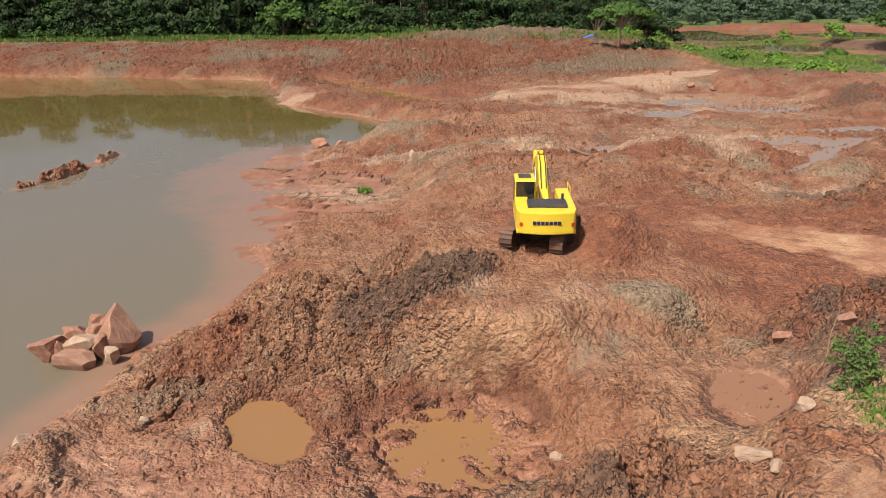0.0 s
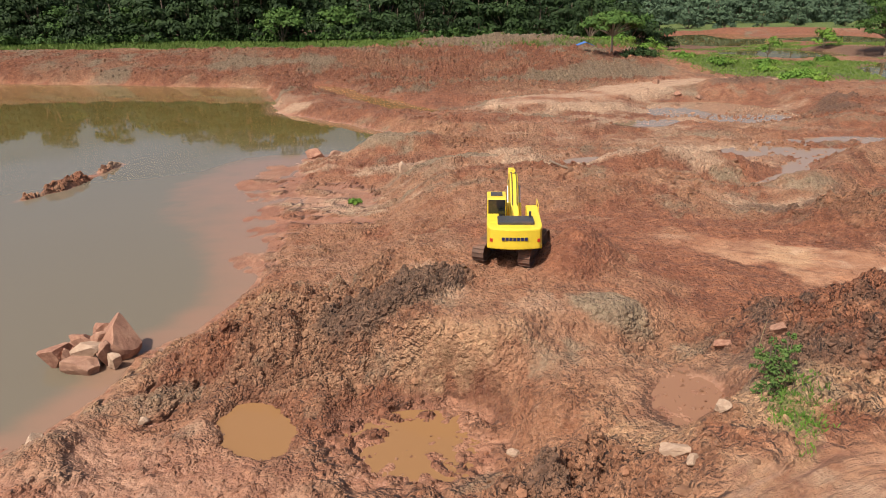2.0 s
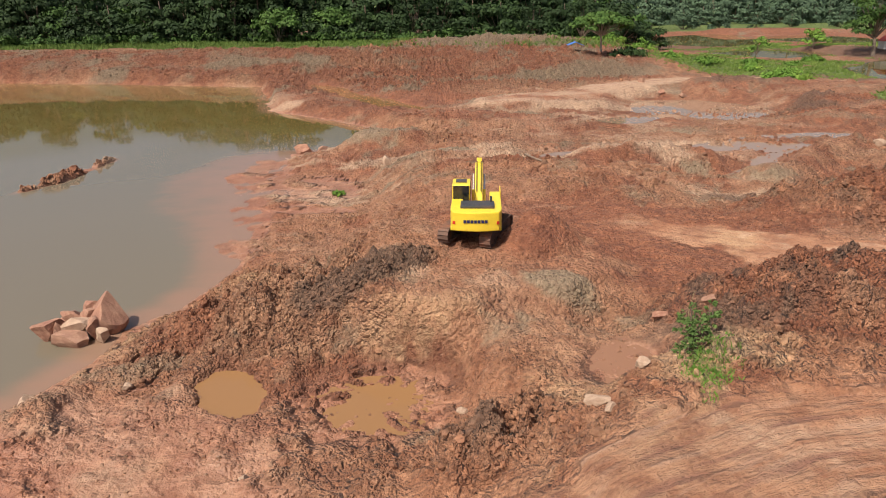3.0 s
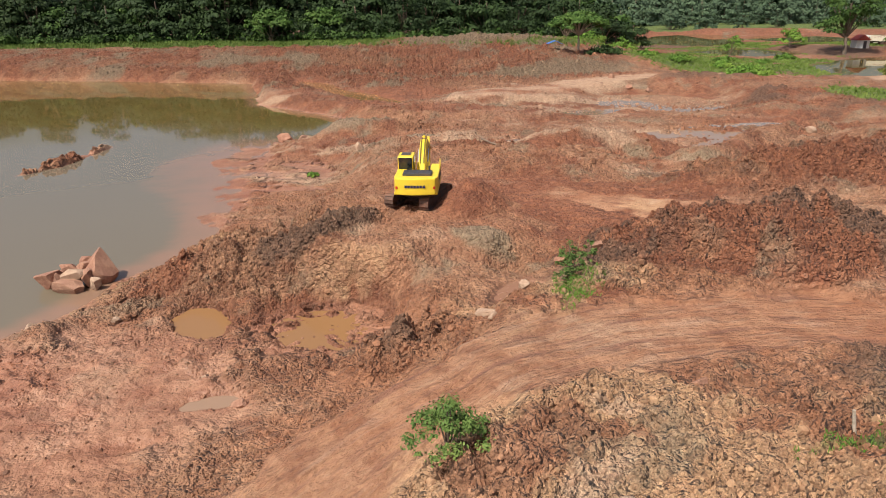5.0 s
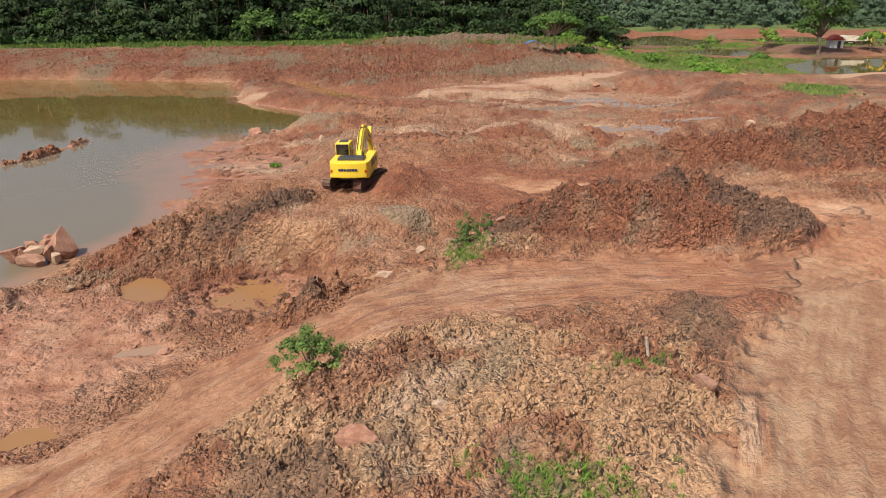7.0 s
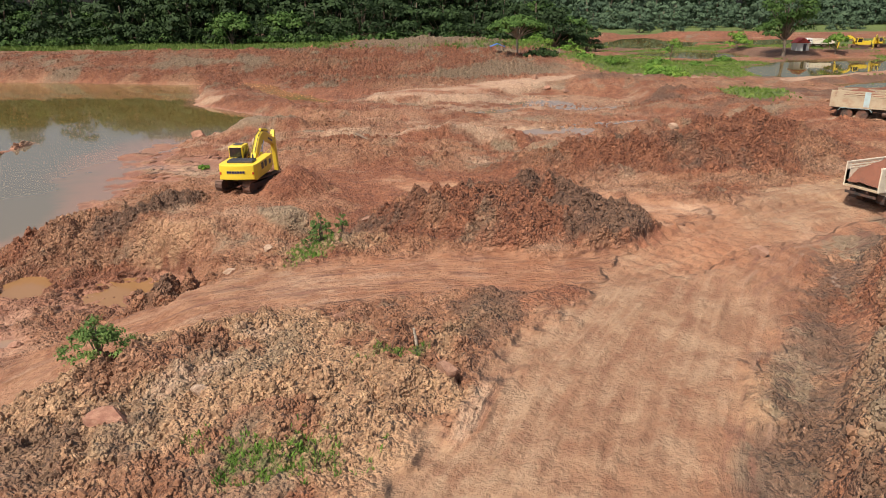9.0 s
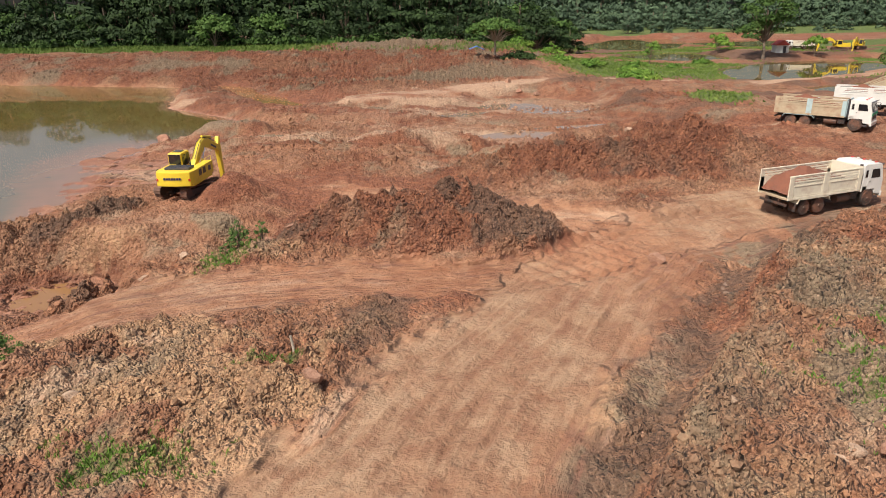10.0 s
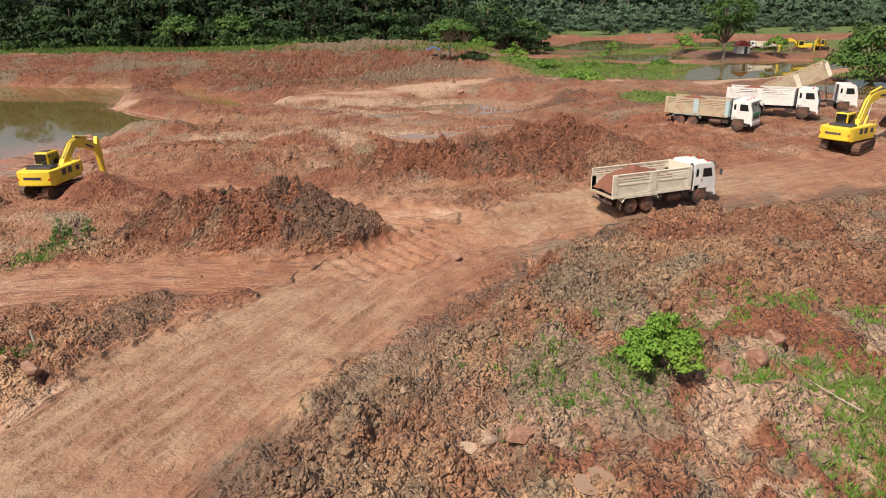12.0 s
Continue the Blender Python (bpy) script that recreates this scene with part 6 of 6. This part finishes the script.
bush(7.1, 6.5, 1.6, 2.3, "leafy green bush beside the muddy track", 81, BUSH_LEAF, clumps=20, per=150, size=0.065)
bush(13.1, 20.6, 2.0, 1.5, "tall leafy green shrub on the bank", 83, BUSH_LEAF, clumps=14, per=80, size=0.07, flat=1.1)
bush(12.6, 19.6, 0.9, 1.0, "low leafy shrub below a taller one", 84, BUSH_LEAF, clumps=8, per=70, size=0.06)
bush(14.2, 21.6, 1.4, 0.9, "leafy green shrub on the bank", 86, BUSH_LEAF, clumps=8, per=70, size=0.07, flat=1.1)
bush(42.7, 1.6, 1.9, 2.3, "bright green large-leaved bush on rubble", 85, LIME_LEAF, clumps=34, per=300, size=0.07)
bush(64.5, 122.5, 2.2, 8, "dense green shrub beside the far road", 87, clumps=22, per=90, size=0.3)
bush(44.5, 154, 2.2, 8, "dark shrub under a lone tree", 89, FOREST_LEAF, clumps=18, per=80, size=0.3)
bush(-6.6, 58.5, 0.45, 1.3, "small green weed on mud", 90, clumps=7, per=40, size=0.16)
for x, y, w, h, s in ((62, 154, 6, 1.5, 1), (69, 147, 4, 1.3, 2), (74, 158, 5, 1.3, 3), (56, 160, 5, 1.6, 5), (84, 160, 4, 1.2, 6), (97, 176, 5, 1.3, 7), (48, 190, 9, 3.5, 8), (58, 196, 9, 4.0, 9)):
    bush(x, y, h, w, "green shrub on a grassy bank", 300 + s, clumps=16, per=80, size=0.32)


def grass(name, label, area, count, pick, height, width, seed, material=None, blades=5):
    rng = np.random.default_rng(seed)
    x, y = rng.uniform(area[0], area[1], count * 5), rng.uniform(area[2], area[3], count * 5)
    h, soil = on_sheet(x, y)
    keep = np.flatnonzero((rng.random(x.size) < pick(x, y, h, soil)) & (h > 0.1))[:count]
    x, y, h = (np.repeat(k[keep], blades) for k in (x, y, h))
    n = len(x)
    x, y = x + rng.normal(size=n) * height * 0.25, y + rng.normal(size=n) * height * 0.25
    a, tall = rng.uniform(0, 6.28, n), height * rng.uniform(0.5, 1.3, n)
    lx, ly = rng.normal(size=n) * 0.35 * tall, rng.normal(size=n) * 0.35 * tall
    wx, wy = np.cos(a) * width, np.sin(a) * width
    z = np.zeros(n)
    base = np.stack([x, y, h - 0.04], 1)
    v = np.stack([base - np.stack([wx, wy, z], 1) / 2, base + np.stack([wx, wy, z], 1) / 2, base + np.stack([wx * 0.4 + lx * 0.5, wy * 0.4 + ly * 0.5, tall * 0.7], 1), base + np.stack([lx, ly, tall], 1)], 1).reshape(-1, 3)
    me = raw_mesh(name, v, np.arange(4 * n).reshape(-1, 4), material or GRASS_LEAF)
    return tagged(new(name, me), label, "grass", kind="stuff")


grass("weeds", "patches of low green weeds on bare earth", (5, 58, -5, 24), 9000, lambda x, y, h, s: s["weeds"] ** 1.3, 0.2, 0.034, 91, WEED_LEAF, blades=7)
grass("reeds", "tall green grass clump beside the rubble", (47.5, 56, -6, 4), 260, lambda x, y, h, s: inside(x, y, 50.5, -1.5, 3.0, 4.0, 20, 0.4), 0.5, 0.02, 93, blades=7)
grass("far_grass", "tall green grass round the far ponds", (40, 150, 85, 260), 11000, lambda x, y, h, s: s["grass"], 0.38, 0.2, 95, blades=4)
grass("bank_grass", "green grass strip below the forest", (-150, 56, 172, 212), 6000, lambda x, y, h, s: s["grass"], 0.7, 0.3, 97, blades=4)

for k, (x, y, h) in enumerate(((13.9, 23.2, 1.9), (14.0, 23.25, 1.0), (13.8, 23.1, 0.7))):
    bm = bmesh.new()
    limb(bm, [(0, 0, -0.1), (0.05 * k, 0.03, h * 0.5), (0.12, 0.0, h)], 0.022, 0.01, 5)
    ob = link("dry_stalk", bm, STRAW)
    ob.matrix_basis = Matrix.Translation((x, y, ground_at(x, y)))
    tagged(ob, "thin dry straw-coloured stalk standing in mud", "stalk", "dry stalks")
bm = bmesh.new()
limb(bm, [(0, 0, -0.2), (-0.05, 0.08, 0.3), (-0.12, 0.1, 0.75)], 0.07, 0.05, 8)
ob = link("tree_stump", bm, PALE_BARK)
ob.matrix_basis = Matrix.Translation((19.1, 6.9, ground_at(19.1, 6.9)))
tagged(ob, "weathered grey stake standing in weeds", "stake")
bm = bmesh.new()
limb(bm, [(-1.6, 1.0, 0.9), (-0.6, 0.3, 0.55), (0.4, -0.5, 0.25), (1.2, -1.2, 0.1)], 0.24, 0.16, 10)
limb(bm, [(0.4, -0.5, 0.25), (1.1, -0.1, 0.5)], 0.10, 0.07, 8)
ob = link("log", bm, BARK)
ob.matrix_basis = Matrix.Translation((11.5, 57.2, ground_at(11.5, 57.2))) @ Matrix.Scale(0.5, 4)
tagged(ob, "grey weathered log lying on a red heap", "log")
bm = bmesh.new()
limb(bm, [(0, 0, 0.05), (-0.6, 0.7, 0.22), (-1.0, 1.6, 0.3)], 0.03, 0.012, 5)
limb(bm, [(-0.6, 0.7, 0.22), (-0.9, 0.9, 0.45)], 0.018, 0.008, 5)
ob = link("dead_branch", bm, PALE_BARK)
ob.matrix_basis = Matrix.Translation((48.6, 0.0, ground_at(48.6, 0.0)))
tagged(ob, "dry bare branch lying beside tall grass", "branch")

# ---- far yard: hut and machines ----
ROOF = plain("red_roof", (0.45, 0.06, 0.04), 0.6, dusty=0.2)
hut = empty("hut", Matrix.Translation((127.5, 196, ground_at(127.5, 196))), "small white hut with a red pitched roof", "hut")
part("wall", box(bmesh.new(), 3.8, 3.0, 2.6, 0, 0, 1.1), WHITE, hut, "white wall")
part("roof", prism(bmesh.new(), [(-2.3, 2.2), (2.3, 2.2), (0, 3.7), (-0.1, 3.7)], 3.6, "y", 0), ROOF, hut, "red pitched roof")
part("door", box(bmesh.new(), 0.9, 0.06, 2.0, 0.6, -1.52, 0.95), DARK_PAINT, hut, "dark door")
SHEET = plain("blue_tarpaulin", (0.05, 0.18, 0.55), 0.6, dusty=0.2)
tent = empty("shelter", Matrix.Translation((34.5, 166, ground_at(34.5, 166))), "low shelter under a blue tarpaulin", "shelter")
part("tarpaulin", prism(bmesh.new(), [(-1.9, 1.7), (0, 2.4), (1.9, 1.6), (1.9, 1.5), (0, 2.3), (-1.9, 1.6)], 2.6, "y", 0), SHEET, tent, "blue tarpaulin")
for sx in (-1.7, 1.7):
    for sy in (-1.1, 1.1):
        part("pole", tube(bmesh.new(), 0.05, 0.05, (sx, sy, -0.2), (sx, sy, 1.7), 6), BARK, tent)
digger = bpy.data.objects["excavator"]
copy_thing(digger, stand(147, 199, 70, 0.05))["label"] = "yellow tracked excavator parked in the far yard"
copy_thing(digger, stand(155, 203, 120, 0.05))["label"] = "yellow tracked excavator parked beside a pond bank"
copy_thing(bpy.data.objects["dump_truck"], stand(141, 206, 170, 0.02))["label"] = "white truck parked in the far yard"
